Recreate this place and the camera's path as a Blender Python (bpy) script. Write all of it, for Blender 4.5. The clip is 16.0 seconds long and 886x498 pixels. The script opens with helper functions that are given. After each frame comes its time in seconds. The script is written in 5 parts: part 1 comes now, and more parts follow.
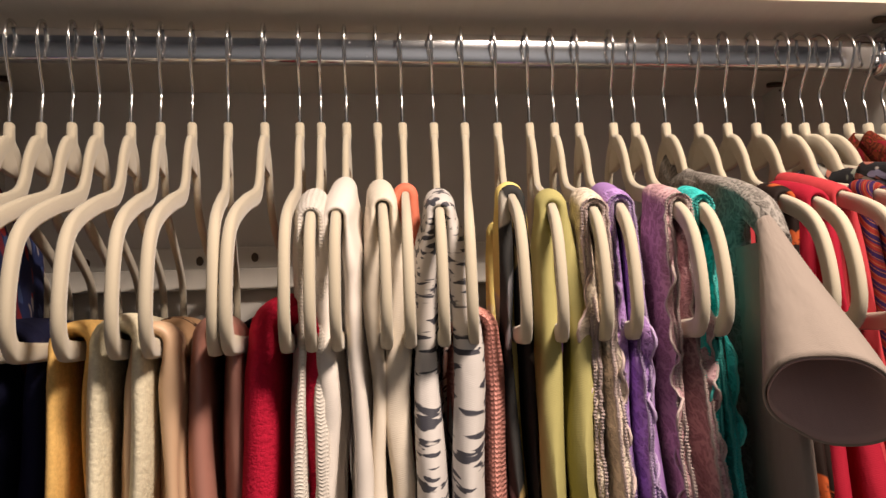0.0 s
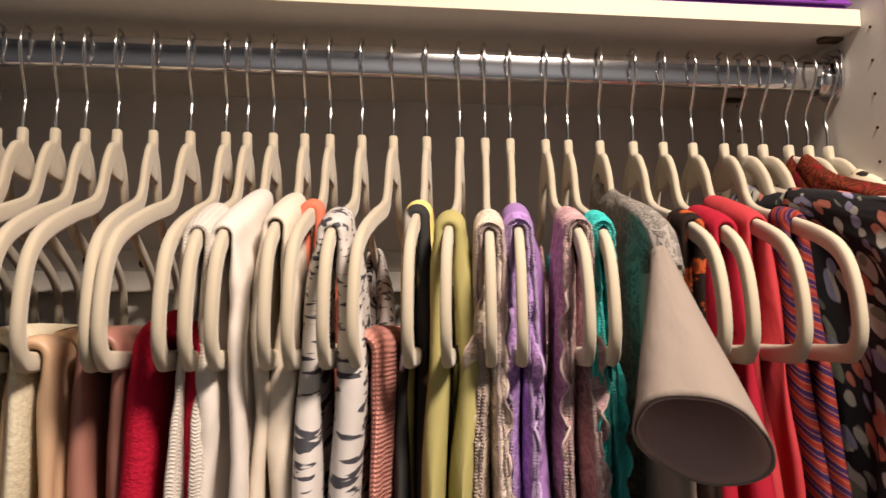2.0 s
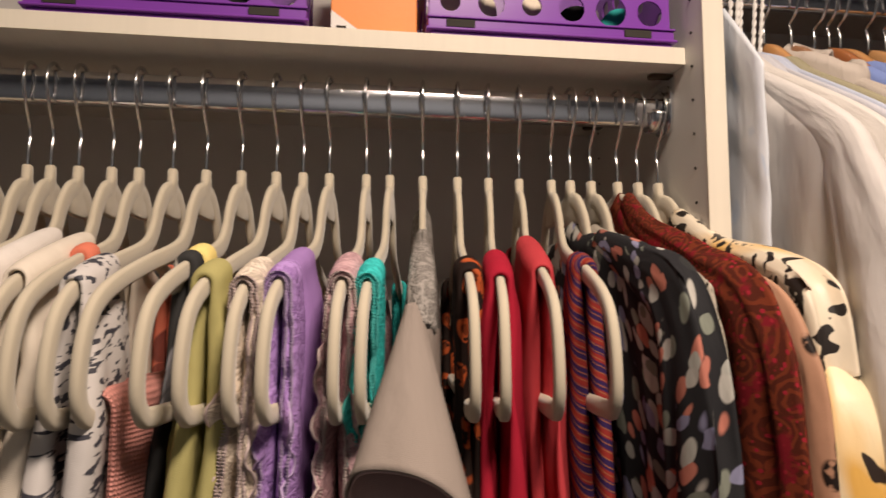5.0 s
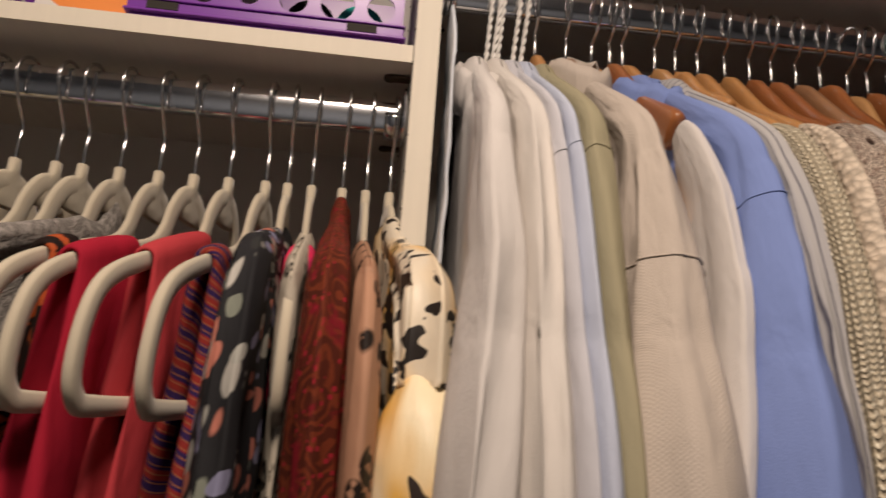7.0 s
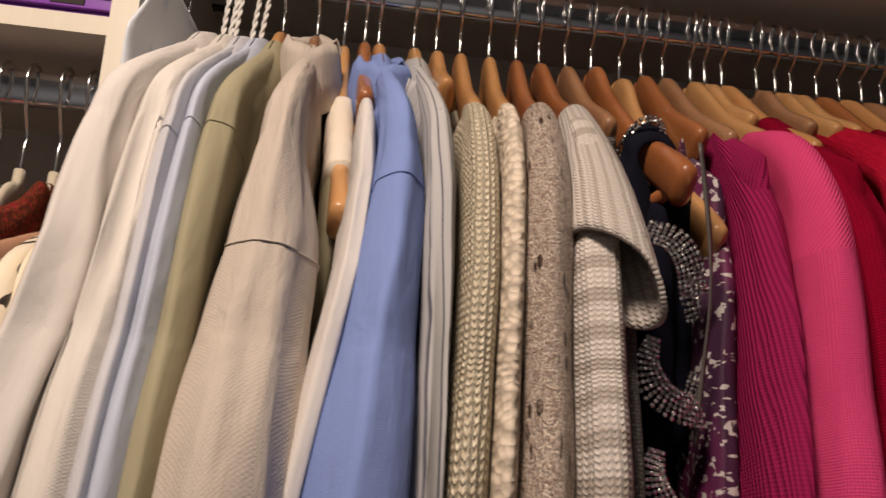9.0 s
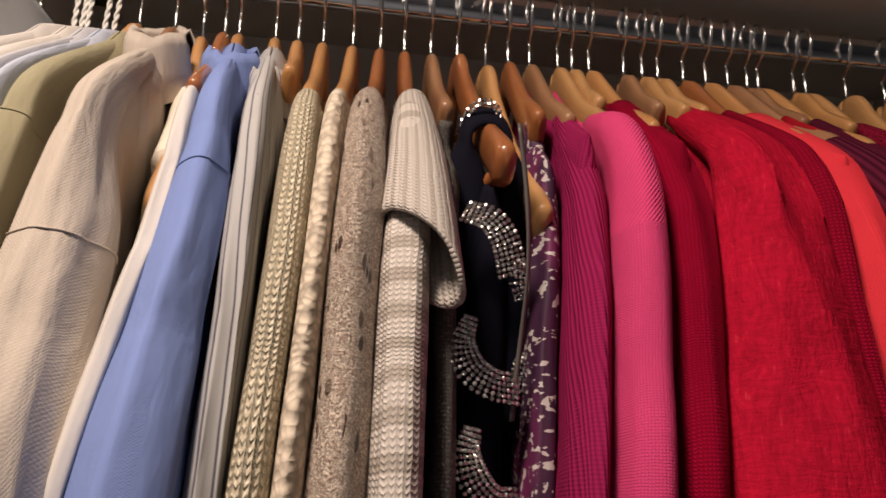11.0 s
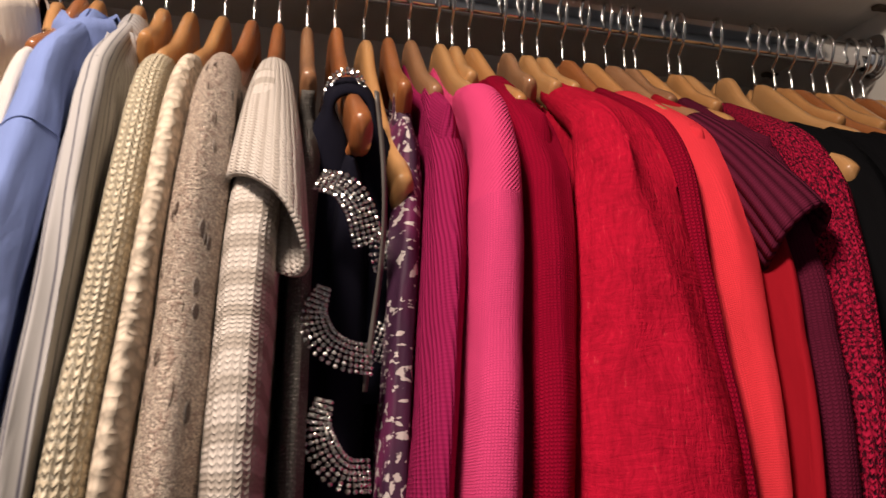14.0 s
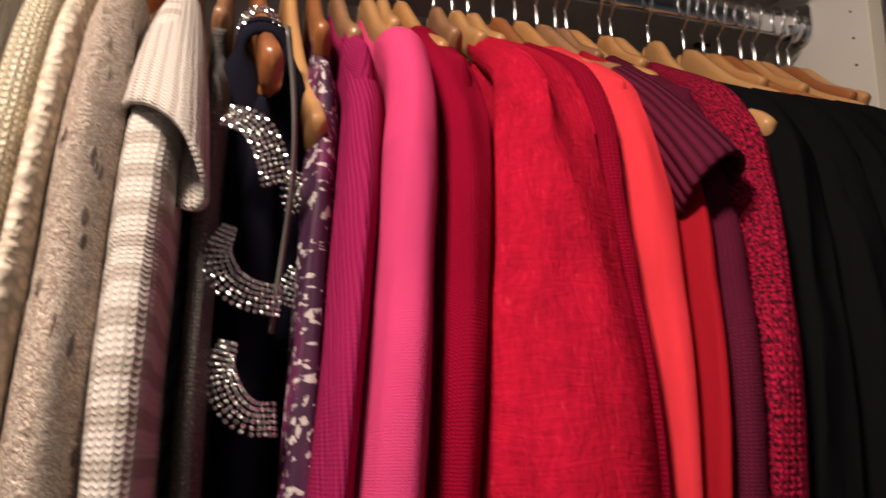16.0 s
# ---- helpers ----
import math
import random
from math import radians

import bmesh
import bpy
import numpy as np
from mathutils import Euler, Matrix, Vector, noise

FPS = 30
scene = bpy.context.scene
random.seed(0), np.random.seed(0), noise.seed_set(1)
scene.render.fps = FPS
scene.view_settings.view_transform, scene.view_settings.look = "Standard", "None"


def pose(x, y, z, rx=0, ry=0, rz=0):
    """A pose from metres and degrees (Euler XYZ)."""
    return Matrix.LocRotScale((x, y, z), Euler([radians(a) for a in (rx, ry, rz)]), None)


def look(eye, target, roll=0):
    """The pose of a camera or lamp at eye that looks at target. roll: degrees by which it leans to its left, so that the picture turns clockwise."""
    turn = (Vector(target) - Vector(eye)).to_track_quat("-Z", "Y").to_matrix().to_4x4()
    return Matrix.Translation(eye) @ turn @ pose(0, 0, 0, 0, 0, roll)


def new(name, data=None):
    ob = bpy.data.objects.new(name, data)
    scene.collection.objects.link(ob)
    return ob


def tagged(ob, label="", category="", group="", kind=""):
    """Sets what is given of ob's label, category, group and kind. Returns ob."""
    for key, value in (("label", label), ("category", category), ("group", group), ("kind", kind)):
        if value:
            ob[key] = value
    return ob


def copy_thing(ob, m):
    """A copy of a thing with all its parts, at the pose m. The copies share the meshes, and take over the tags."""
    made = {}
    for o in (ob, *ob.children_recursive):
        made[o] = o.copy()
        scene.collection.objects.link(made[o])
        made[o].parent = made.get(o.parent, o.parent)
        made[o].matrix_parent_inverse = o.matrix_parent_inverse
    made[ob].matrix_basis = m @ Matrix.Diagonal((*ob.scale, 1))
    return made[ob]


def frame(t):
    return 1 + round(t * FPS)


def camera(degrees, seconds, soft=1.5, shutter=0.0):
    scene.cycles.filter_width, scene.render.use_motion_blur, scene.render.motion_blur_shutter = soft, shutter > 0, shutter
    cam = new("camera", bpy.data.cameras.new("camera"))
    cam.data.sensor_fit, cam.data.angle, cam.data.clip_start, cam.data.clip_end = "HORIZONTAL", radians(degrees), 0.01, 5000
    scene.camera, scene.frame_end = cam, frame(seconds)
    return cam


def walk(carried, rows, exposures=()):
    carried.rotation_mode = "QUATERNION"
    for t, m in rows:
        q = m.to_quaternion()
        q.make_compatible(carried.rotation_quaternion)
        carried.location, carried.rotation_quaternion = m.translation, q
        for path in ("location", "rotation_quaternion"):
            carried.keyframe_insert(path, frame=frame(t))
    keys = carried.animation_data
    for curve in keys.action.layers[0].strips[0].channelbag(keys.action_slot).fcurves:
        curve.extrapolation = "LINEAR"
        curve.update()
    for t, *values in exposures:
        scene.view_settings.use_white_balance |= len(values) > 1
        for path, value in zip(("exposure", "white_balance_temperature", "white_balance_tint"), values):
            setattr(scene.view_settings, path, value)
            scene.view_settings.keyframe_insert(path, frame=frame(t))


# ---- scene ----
cam = camera(61.0, 16.0, soft=1.5, shutter=0.5)
PATH = [
    (0, (-0.557, -0.625, 1.495), (-0.29, 1.342, 1.736), -2.2),
    (0.5, (-0.548, -0.628, 1.498), (-0.282, 1.34, 1.732), -2.1),
    (1, (-0.535, -0.632, 1.5), (-0.281, 1.338, 1.735), -1.8),
    (1.5, (-0.51, -0.633, 1.507), (-0.264, 1.339, 1.734), -1.1),
    (2, (-0.476, -0.634, 1.513), (-0.243, 1.339, 1.736), -0.4),
    (2.5, (-0.45, -0.637, 1.517), (-0.236, 1.339, 1.739), 0.3),
    (3, (-0.429, -0.636, 1.516), (-0.226, 1.34, 1.747), 0.9),
    (5.3, (-0.304, -0.652, 1.556), (-0.001, 1.315, 1.752), 0.1),
    (5.5, (-0.276, -0.674, 1.555), (0.005, 1.296, 1.748), 0.9),
    (6, (-0.098, -0.655, 1.509), (-0.072, 1.312, 1.866), 2.1),
    (6.5, (-0.06, -0.61, 1.497), (0.065, 1.345, 1.901), 3.5),
    (7, (-0.02, -0.605, 1.509), (0.164, 1.342, 1.924), 3.9),
    (7.5, (0.036, -0.608, 1.513), (0.269, 1.336, 1.923), 3.9),
    (8, (0.111, -0.599, 1.519), (0.376, 1.344, 1.913), 3.6),
    (8.5, (0.155, -0.593, 1.524), (0.418, 1.352, 1.91), 3.4),
    (9, (0.192, -0.595, 1.526), (0.45, 1.348, 1.926), 3.4),
    (9.5, (0.221, -0.601, 1.526), (0.474, 1.343, 1.926), 3.1),
    (10, (0.253, -0.604, 1.525), (0.51, 1.34, 1.919), 2.8),
    (10.2, (0.264, -0.604, 1.524), (0.526, 1.339, 1.92), 2.6),
    (12.3, (0.298, -0.618, 1.514), (0.792, 1.28, 1.904), -0.0),
    (12.5, (0.302, -0.616, 1.513), (0.801, 1.283, 1.894), 0.1),
    (13, (0.301, -0.627, 1.512), (0.807, 1.271, 1.887), -0.0),
    (13.5, (0.307, -0.627, 1.507), (0.832, 1.265, 1.887), -0.4),
    (14, (0.33, -0.608, 1.507), (0.866, 1.279, 1.893), -0.2),
    (14.5, (0.347, -0.599, 1.509), (0.895, 1.285, 1.895), -0.1),
    (15, (0.343, -0.59, 1.505), (0.892, 1.294, 1.895), -0.0),
    (15.5, (0.34, -0.591, 1.501), (0.913, 1.289, 1.872), 0.1),
    (16, (0.356, -0.6, 1.482), (1.021, 1.253, 1.83), -0.5),
]
walk(cam, [(t, look(eye, target, roll)) for t, eye, target, roll in PATH], [(0, 0.14), (3, 0.0), (5.5, -0.62), (7, -0.92), (9, -0.68), (10, -0.56), (12.5, -0.12), (14.5, 0.03), (16, 0.2)])

# ---------------------------------------------------------------- light
world = bpy.data.worlds.new("world")
scene.world = world
world.use_nodes = True
world.node_tree.nodes["Background"].inputs[0].default_value = (0.5, 0.45, 0.4, 1)
world.node_tree.nodes["Background"].inputs[1].default_value = 0.006


def ceiling_lamp(x, y, z, watts, size):
    data = bpy.data.lights.new("ceiling_lamp_light", "AREA")
    data.shape, data.size, data.energy, data.color = "DISK", size, watts, (1.0, 0.81, 0.67)
    ob = new("ceiling_lamp_light", data)
    ob.matrix_world = pose(x, y, z)


ceiling_lamp(-0.10, -0.78, 2.42, 33, 0.30)

# ---------------------------------------------------------------- materials
class Paint:
    """A small builder for node materials."""

    def __init__(self, name):
        self.m = bpy.data.materials.new(name)
        self.m.use_nodes = True
        self.t = self.m.node_tree
        self.bsdf = self.t.nodes["Principled BSDF"]
        self.tc = self.t.nodes.new("ShaderNodeTexCoord")
        self.uv, self.obj = self.tc.outputs["UV"], self.tc.outputs["Object"]

    def put(self, socket, value):
        if isinstance(value, bpy.types.NodeSocket):
            self.t.links.new(value, socket)
        elif isinstance(value, tuple) and len(value) == 3 and socket.type == "RGBA":
            socket.default_value = (*value, 1)
        else:
            socket.default_value = value

    def node(self, kind, *ins, **props):
        n = self.t.nodes.new("ShaderNode" + kind)
        for k, v in props.items():
            setattr(n, k, v)
        for k, v in enumerate(ins):
            if v is not None:
                self.put(n.inputs[k], v)
        return n

    def f(self, op, a, b=0.0, c=0.0):
        return self.node("Math", a, b, c, operation=op).outputs[0]

    def xyz(self, vec):
        return self.node("SeparateXYZ", vec).outputs

    def warp(self, vec, scale, amount):
        n = self.t.nodes.new("ShaderNodeTexNoise")
        self.put(n.inputs["Vector"], vec)
        n.inputs["Scale"].default_value = scale
        off = self.node("VectorMath", n.outputs["Color"], (0.5, 0.5, 0.5), operation="SUBTRACT").outputs[0]
        off = self.node("VectorMath", off, (amount,) * 3, operation="MULTIPLY").outputs[0]
        return self.node("VectorMath", vec, off, operation="ADD").outputs[0]

    def stretch(self, vec, x, y, z=1.0):
        return self.node("VectorMath", vec, (x, y, z), operation="MULTIPLY").outputs[0]

    def noise(self, vec, scale, detail=3.0, rough=0.55):
        n = self.t.nodes.new("ShaderNodeTexNoise")
        self.put(n.inputs["Vector"], vec)
        n.inputs["Scale"].default_value, n.inputs["Detail"].default_value = scale, detail
        n.inputs["Roughness"].default_value = rough
        return n.outputs["Fac"]

    def cells(self, vec, scale, feature="F1", rand=1.0):
        n = self.t.nodes.new("ShaderNodeTexVoronoi")
        n.feature = feature
        self.put(n.inputs["Vector"], vec)
        n.inputs["Scale"].default_value = scale
        n.inputs["Randomness"].default_value = rand
        return n

    def step(self, v, lo, hi):
        return self.node("MapRange", v, lo, hi, 0.0, 1.0).outputs[0]

    def mix(self, fac, a, b):
        n = self.t.nodes.new("ShaderNodeMix")
        n.data_type = "RGBA"
        self.put(n.inputs[0], fac)
        self.put(n.inputs[6], a)
        self.put(n.inputs[7], b)
        return n.outputs[2]

    def ramp(self, fac, *stops, hard=False):
        n = self.t.nodes.new("ShaderNodeValToRGB")
        self.put(n.inputs[0], fac)
        if hard:
            n.color_ramp.interpolation = "CONSTANT"
        e = n.color_ramp.elements
        while len(e) < len(stops):
            e.new(1)
        for k, (p, c) in enumerate(stops):
            e[k].position, e[k].color = p, (*c, 1)
        return n.outputs[0]

    def done(self, color, rough=0.85, height=None, depth=0.001, strength=1.0, metal=0.0, sheen=0.0, spec=0.1, coat=0.0):
        b = self.bsdf.inputs
        self.put(b["Base Color"], color)
        self.put(b["Roughness"], rough)
        self.put(b["Metallic"], metal)
        b["Sheen Weight"].default_value = sheen
        b["Specular IOR Level"].default_value = spec
        b["Coat Weight"].default_value = coat
        if height is not None:
            n = self.node("Bump")
            n.inputs["Strength"].default_value, n.inputs["Distance"].default_value = strength, depth
            self.put(n.inputs["Height"], height)
            self.t.links.new(n.outputs[0], b["Normal"])
        return self.m


def shade(c, k):
    return tuple(min(1.0, v * k) for v in c)


def weave_height(p, pitch):
    """Crossed threads of a plain woven cloth."""
    x, y, _ = p.xyz(p.uv)
    k = 2 * math.pi / pitch
    a = p.f("MULTIPLY", p.f("SINE", p.f("MULTIPLY", x, k)), p.f("SINE", p.f("MULTIPLY", y, k)))
    crumple = p.noise(p.stretch(p.warp(p.uv, 12, 0.03), 1, 0.3), 30, 4, 0.5)
    return p.f("ADD", p.f("MULTIPLY", a, 0.02), p.f("ADD", p.f("MULTIPLY", crumple, 2.2), p.f("MULTIPLY", p.noise(p.uv, 900, 2), 0.08)))


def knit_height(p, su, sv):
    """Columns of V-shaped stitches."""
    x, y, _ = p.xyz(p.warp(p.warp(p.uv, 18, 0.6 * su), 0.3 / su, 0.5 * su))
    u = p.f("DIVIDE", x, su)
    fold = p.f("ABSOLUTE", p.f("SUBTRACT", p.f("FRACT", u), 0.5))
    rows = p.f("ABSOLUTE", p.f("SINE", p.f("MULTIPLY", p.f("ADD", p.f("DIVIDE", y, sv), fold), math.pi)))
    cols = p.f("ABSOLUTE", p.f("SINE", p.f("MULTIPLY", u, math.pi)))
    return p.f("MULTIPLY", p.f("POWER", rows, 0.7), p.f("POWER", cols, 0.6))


def woven(name, c, pitch=0.0012, var=0.18, rough=0.85, depth=0.0006, sheen=0.0, spec=0.06):
    p = Paint(name)
    fade = p.noise(p.stretch(p.uv, 1, 0.25), 14, 4)
    slub = p.noise(p.stretch(p.uv, 1, 0.08), 420, 2)
    k = p.f("ADD", p.f("MULTIPLY", fade, 0.6), p.f("MULTIPLY", slub, 0.4))
    return p.done(p.mix(k, shade(c, 1 - var), shade(c, 1 + var)), rough, weave_height(p, pitch), depth * 4, 0.8, spec=spec)


def satin(name, c, rough=0.38):
    p = Paint(name)
    k = p.noise(p.stretch(p.uv, 1, 0.12), 30, 3)
    fine = p.noise(p.stretch(p.uv, 1, 0.05), 700, 2)
    return p.done(p.mix(k, shade(c, 0.8), shade(c, 1.15)), rough, p.f("ADD", k, p.f("MULTIPLY", fine, 0.15)), 0.001, 0.5, sheen=0.0, spec=0.5)


def knit(name, c, su=0.005, sv=0.004, dark=0.55, depth=0.0015, flecks=None, amount=0.5, rough=0.9):
    p = Paint(name)
    h = knit_height(p, su, sv)
    base = p.mix(p.noise(p.uv, 25, 4), shade(c, 0.85), shade(c, 1.12))
    if flecks:
        x, y, _ = p.xyz(p.uv)
        n = p.noise(p.stretch(p.uv, 1.0, 0.5), 2.4 / su, 2, 0.7)
        base = p.mix(p.step(n, amount - 0.03, amount + 0.03), base, flecks)
    fuzz = p.noise(p.uv, 900, 2)
    # Shade in the grooves between stitches is put into the colour.
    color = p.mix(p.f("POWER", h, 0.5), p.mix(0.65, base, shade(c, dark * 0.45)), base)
    return p.done(color, rough, p.f("ADD", h, p.f("MULTIPLY", fuzz, 0.25)), depth, 0.9, spec=0.06)


def ribbed(name, c, pitch=0.006, slant=0.0, across=False, depth=0.0016, dark=0.55):
    p = Paint(name)
    x, y, _ = p.xyz(p.uv)
    line = p.f("ADD", y if across else x, p.f("MULTIPLY", x if across else y, slant))
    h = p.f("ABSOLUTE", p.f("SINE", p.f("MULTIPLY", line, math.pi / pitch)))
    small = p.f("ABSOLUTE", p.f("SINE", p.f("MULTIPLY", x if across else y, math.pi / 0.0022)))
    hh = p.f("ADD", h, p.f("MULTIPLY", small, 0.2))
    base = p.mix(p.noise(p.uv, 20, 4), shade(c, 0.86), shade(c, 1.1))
    # The furrows between ribs get a darker colour that stands for their shade.
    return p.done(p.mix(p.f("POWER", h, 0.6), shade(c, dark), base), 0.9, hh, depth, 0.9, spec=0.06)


def terry(name, c, scale=420, depth=0.0016):
    p = Paint(name)
    n = p.noise(p.uv, scale, 3, 0.7)
    big = p.noise(p.uv, 35, 3)
    color = p.mix(n, shade(c, 0.55), shade(c, 1.35))
    return p.done(p.mix(p.f("MULTIPLY", big, 0.35), color, shade(c, 0.7)), 0.95, n, depth, 1.0, sheen=0.0, spec=0.1)


def banded(name, a, b, period, share=0.5, across=True, knitted=True, slant=0.0, extra=None):
    """Even stripes; across: they run round the garment."""
    p = Paint(name)
    x, y, _ = p.xyz(p.warp(p.uv, 9, 0.006))
    line = p.f("ADD", y if across else x, p.f("MULTIPLY", x if across else y, slant))
    q = p.f("FRACT", p.f("DIVIDE", line, period))
    m = p.f("MULTIPLY", p.step(q, 0.0, 0.08), p.f("SUBTRACT", 1.0, p.step(q, share, share + 0.08)))
    color = p.mix(m, a, b)
    if extra:
        q2 = p.f("FRACT", p.f("DIVIDE", line, period * 0.37))
        color = p.mix(p.step(q2, 0.8, 0.86), color, extra)
    h = knit_height(p, 0.0042, 0.0032) if knitted else weave_height(p, 0.0012)
    # Low places of the relief are tinted darker, as painted shade.
    color = p.mix(p.f("MULTIPLY", p.f("SUBTRACT", 1.0, h), 0.14 if knitted else 0.03), color, shade(a, 0.3))
    color = p.mix(p.f("MULTIPLY", p.noise(p.uv, 16, 4), 0.22), color, shade(a, 0.6))
    return p.done(color, 0.88, h, 0.0011 if knitted else 0.0005, 0.8, spec=0.06)


def lace(name, c, dark, scale=420):
    p = Paint(name)
    v = p.warp(p.uv, 60, 0.004)
    e = p.cells(v, scale, "DISTANCE_TO_EDGE").outputs["Distance"]
    threads = p.f("SUBTRACT", 1.0, p.step(e, 0.03, 0.22))
    q = p.warp(p.uv, 40, 0.02)
    vine = p.f("ABSOLUTE", p.f("SUBTRACT", p.noise(q, 90, 2), 0.5))
    flowers = p.f("SUBTRACT", 1.0, p.step(vine, 0.03, 0.07))
    k = p.f("MAXIMUM", p.f("MULTIPLY", threads, 0.55), flowers)
    fine = p.noise(p.uv, 800, 2)
    h = p.f("ADD", k, p.f("ADD", p.f("MULTIPLY", fine, 0.5), p.f("MULTIPLY", p.noise(p.uv, 40, 3), 2.0)))
    return p.done(p.mix(k, p.mix(0.35, dark, c), p.mix(fine, c, shade(c, 1.4))), 0.85, h, 0.0008, 0.8, spec=0.06)


def leopard(name, ground, spot, scale=38, rough=0.7, mid=None, stretch=0.7):
    p = Paint(name)
    v = p.warp(p.stretch(p.uv, 1, stretch), 30, 0.02)
    d = p.cells(v, scale).outputs["Distance"]
    ring = p.f("MULTIPLY", p.step(d, 0.16, 0.2), p.f("SUBTRACT", 1.0, p.step(d, 0.38, 0.44)))
    gaps = p.step(p.noise(p.uv, scale * 2.0, 2), 0.4, 0.46)
    k = p.f("MULTIPLY", ring, gaps)
    base = p.mix(p.noise(p.uv, 18, 3), ground, mid or shade(ground, 0.75))
    k2 = p.f("MULTIPLY", p.f("SUBTRACT", 1.0, p.step(d, 0.14, 0.2)), 0.45)
    color = p.mix(k, p.mix(k2, base, spot), spot)
    return p.done(color, rough, weave_height(p, 0.0011), 0.002, 0.7, sheen=0.0)


def floral(name, ground, blobs, scale=26, rough=0.75, size=0.4, stretch=0.45):
    """Loose petals of several colours on a plain ground, in two layers."""
    p = Paint(name)
    color = p.mix(p.noise(p.uv, 20, 3), ground, shade(ground, 1.5))
    n = len(blobs)
    veins = p.noise(p.stretch(p.uv, 3, 0.6), 70, 3)
    for s, way, turn in ((scale, (1.0, stretch), 0.5), (scale * 1.25, (0.55, 0.8), -0.8)):
        rot = p.node("VectorRotate", p.uv, rotation_type="Z_AXIS")
        rot.inputs["Angle"].default_value = turn
        v = p.warp(p.stretch(rot.outputs[0], *way), 30, 0.018)
        cell = p.cells(v, s)
        inside = p.f("SUBTRACT", 1.0, p.step(cell.outputs["Distance"], size - 0.06, size))
        r, q, _ = p.xyz(cell.outputs["Color"])
        col = p.ramp(r, *[(k / n, c) for k, c in enumerate(blobs)], hard=True)
        col = p.mix(p.f("MULTIPLY", veins, 0.45), col, ground)
        color = p.mix(p.f("MULTIPLY", inside, p.step(q, 0.42, 0.44)), color, col)
    return p.done(color, rough, weave_height(p, 0.0012), 0.002, 0.7, sheen=0.0)


def streaked(name, ground, mark, scale=24, stretch=(1.0, 0.28), cut=0.56, rough=0.6, other=None, sharp=0.03):
    """Brush-like marks, as in a tiger, feather or abstract print."""
    p = Paint(name)
    v = p.warp(p.stretch(p.uv, *stretch), 18, 0.03)
    k = p.step(p.noise(v, scale, 2, 0.5), cut, cut + sharp)
    base = ground
    if other:
        base = p.mix(p.step(p.noise(p.stretch(p.uv, 1.0, 0.5), 16, 2), 0.45, 0.6), ground, other)
    return p.done(p.mix(k, base, mark), rough, weave_height(p, 0.0012), 0.002, 0.7, sheen=0.0, spec=0.35)


def ragged(name, c, dark):
    """An open, tufted, glittering yarn with narrow holes in lines between its stitches."""
    p = Paint(name)
    n = p.noise(p.warp(p.uv, 200, 0.003), 760, 3, 0.8)
    v = p.warp(p.stretch(p.uv, 1.0, 0.5), 60, 0.006)
    cell = p.cells(v, 125)
    r, q, _ = p.xyz(cell.outputs["Color"])
    column = p.step(p.noise(p.stretch(p.uv, 1.0, 0.12), 60, 1), 0.40, 0.55)
    gap = p.f("MULTIPLY", p.f("SUBTRACT", 1.0, p.step(cell.outputs["Distance"], 0.24, 0.36)), p.f("MULTIPLY", p.step(r, 0.30, 0.34), column))
    tufts = p.noise(p.warp(p.uv, 120, 0.006), 190, 3, 0.7)
    col = p.mix(p.step(n, 0.40, 0.60), shade(c, 0.5), shade(c, 1.55))
    # Hollows between tufts, and the holes, are shaded by dark colour alone.
    col = p.mix(p.f("MULTIPLY", p.f("SUBTRACT", 1.0, p.step(tufts, 0.40, 0.52)), 0.5), col, dark)
    h = p.f("SUBTRACT", p.f("ADD", p.f("MULTIPLY", tufts, 1.5), n), p.f("MULTIPLY", gap, 2.0))
    return p.done(p.mix(gap, col, shade(dark, 0.3)), 0.45, h, 0.0034, 1.0, sheen=0.0, spec=0.4)


def shells(name, c, scale=190):
    """Crochet: plump uneven knots of loose yarn."""
    p = Paint(name)
    d = p.cells(p.stretch(p.warp(p.uv, 60, 0.004), 0.8, 1.0), scale).outputs["Distance"]
    yarn = p.noise(p.stretch(p.uv, 1, 0.5), 420, 3)
    knot = p.f("SUBTRACT", 1.0, p.step(d, 0.15, 0.75))
    h = p.f("ADD", knot, p.f("MULTIPLY", yarn, 0.3))
    # Colour darkens with depth between the knots, imitating shade there.
    return p.done(p.mix(p.step(h, 0.1, 0.8), shade(c, 0.66), shade(c, 1.08)), 0.9, h, 0.0012, 0.9, spec=0.06)


def crinkled(name, c):
    """Gauzy linen: short slubs both ways, pale loose fibres and small crinkles."""
    p = Paint(name)
    v = p.warp(p.uv, 40, 0.01)
    a = p.noise(p.stretch(v, 1, 0.16), 420, 3, 0.65)
    b = p.noise(p.stretch(v, 0.16, 1), 420, 3, 0.65)
    big = p.noise(p.stretch(v, 1, 0.22), 75, 4, 0.7)
    blot = p.noise(p.uv, 22, 4, 0.6)
    k = p.f("ADD", p.f("ADD", p.f("MULTIPLY", a, 0.36), p.f("MULTIPLY", b, 0.20)), p.f("ADD", p.f("MULTIPLY", big, 0.26), p.f("MULTIPLY", blot, 0.18)))
    col = p.mix(p.step(k, 0.36, 0.66), shade(c, 0.62), shade(c, 1.35))
    fibre = p.f("MULTIPLY", p.step(a, 0.64, 0.72), 0.12)
    return p.done(p.mix(fibre, col, (0.75, 0.16, 0.16)), 0.85, k, 0.0045, 0.9, spec=0.06)


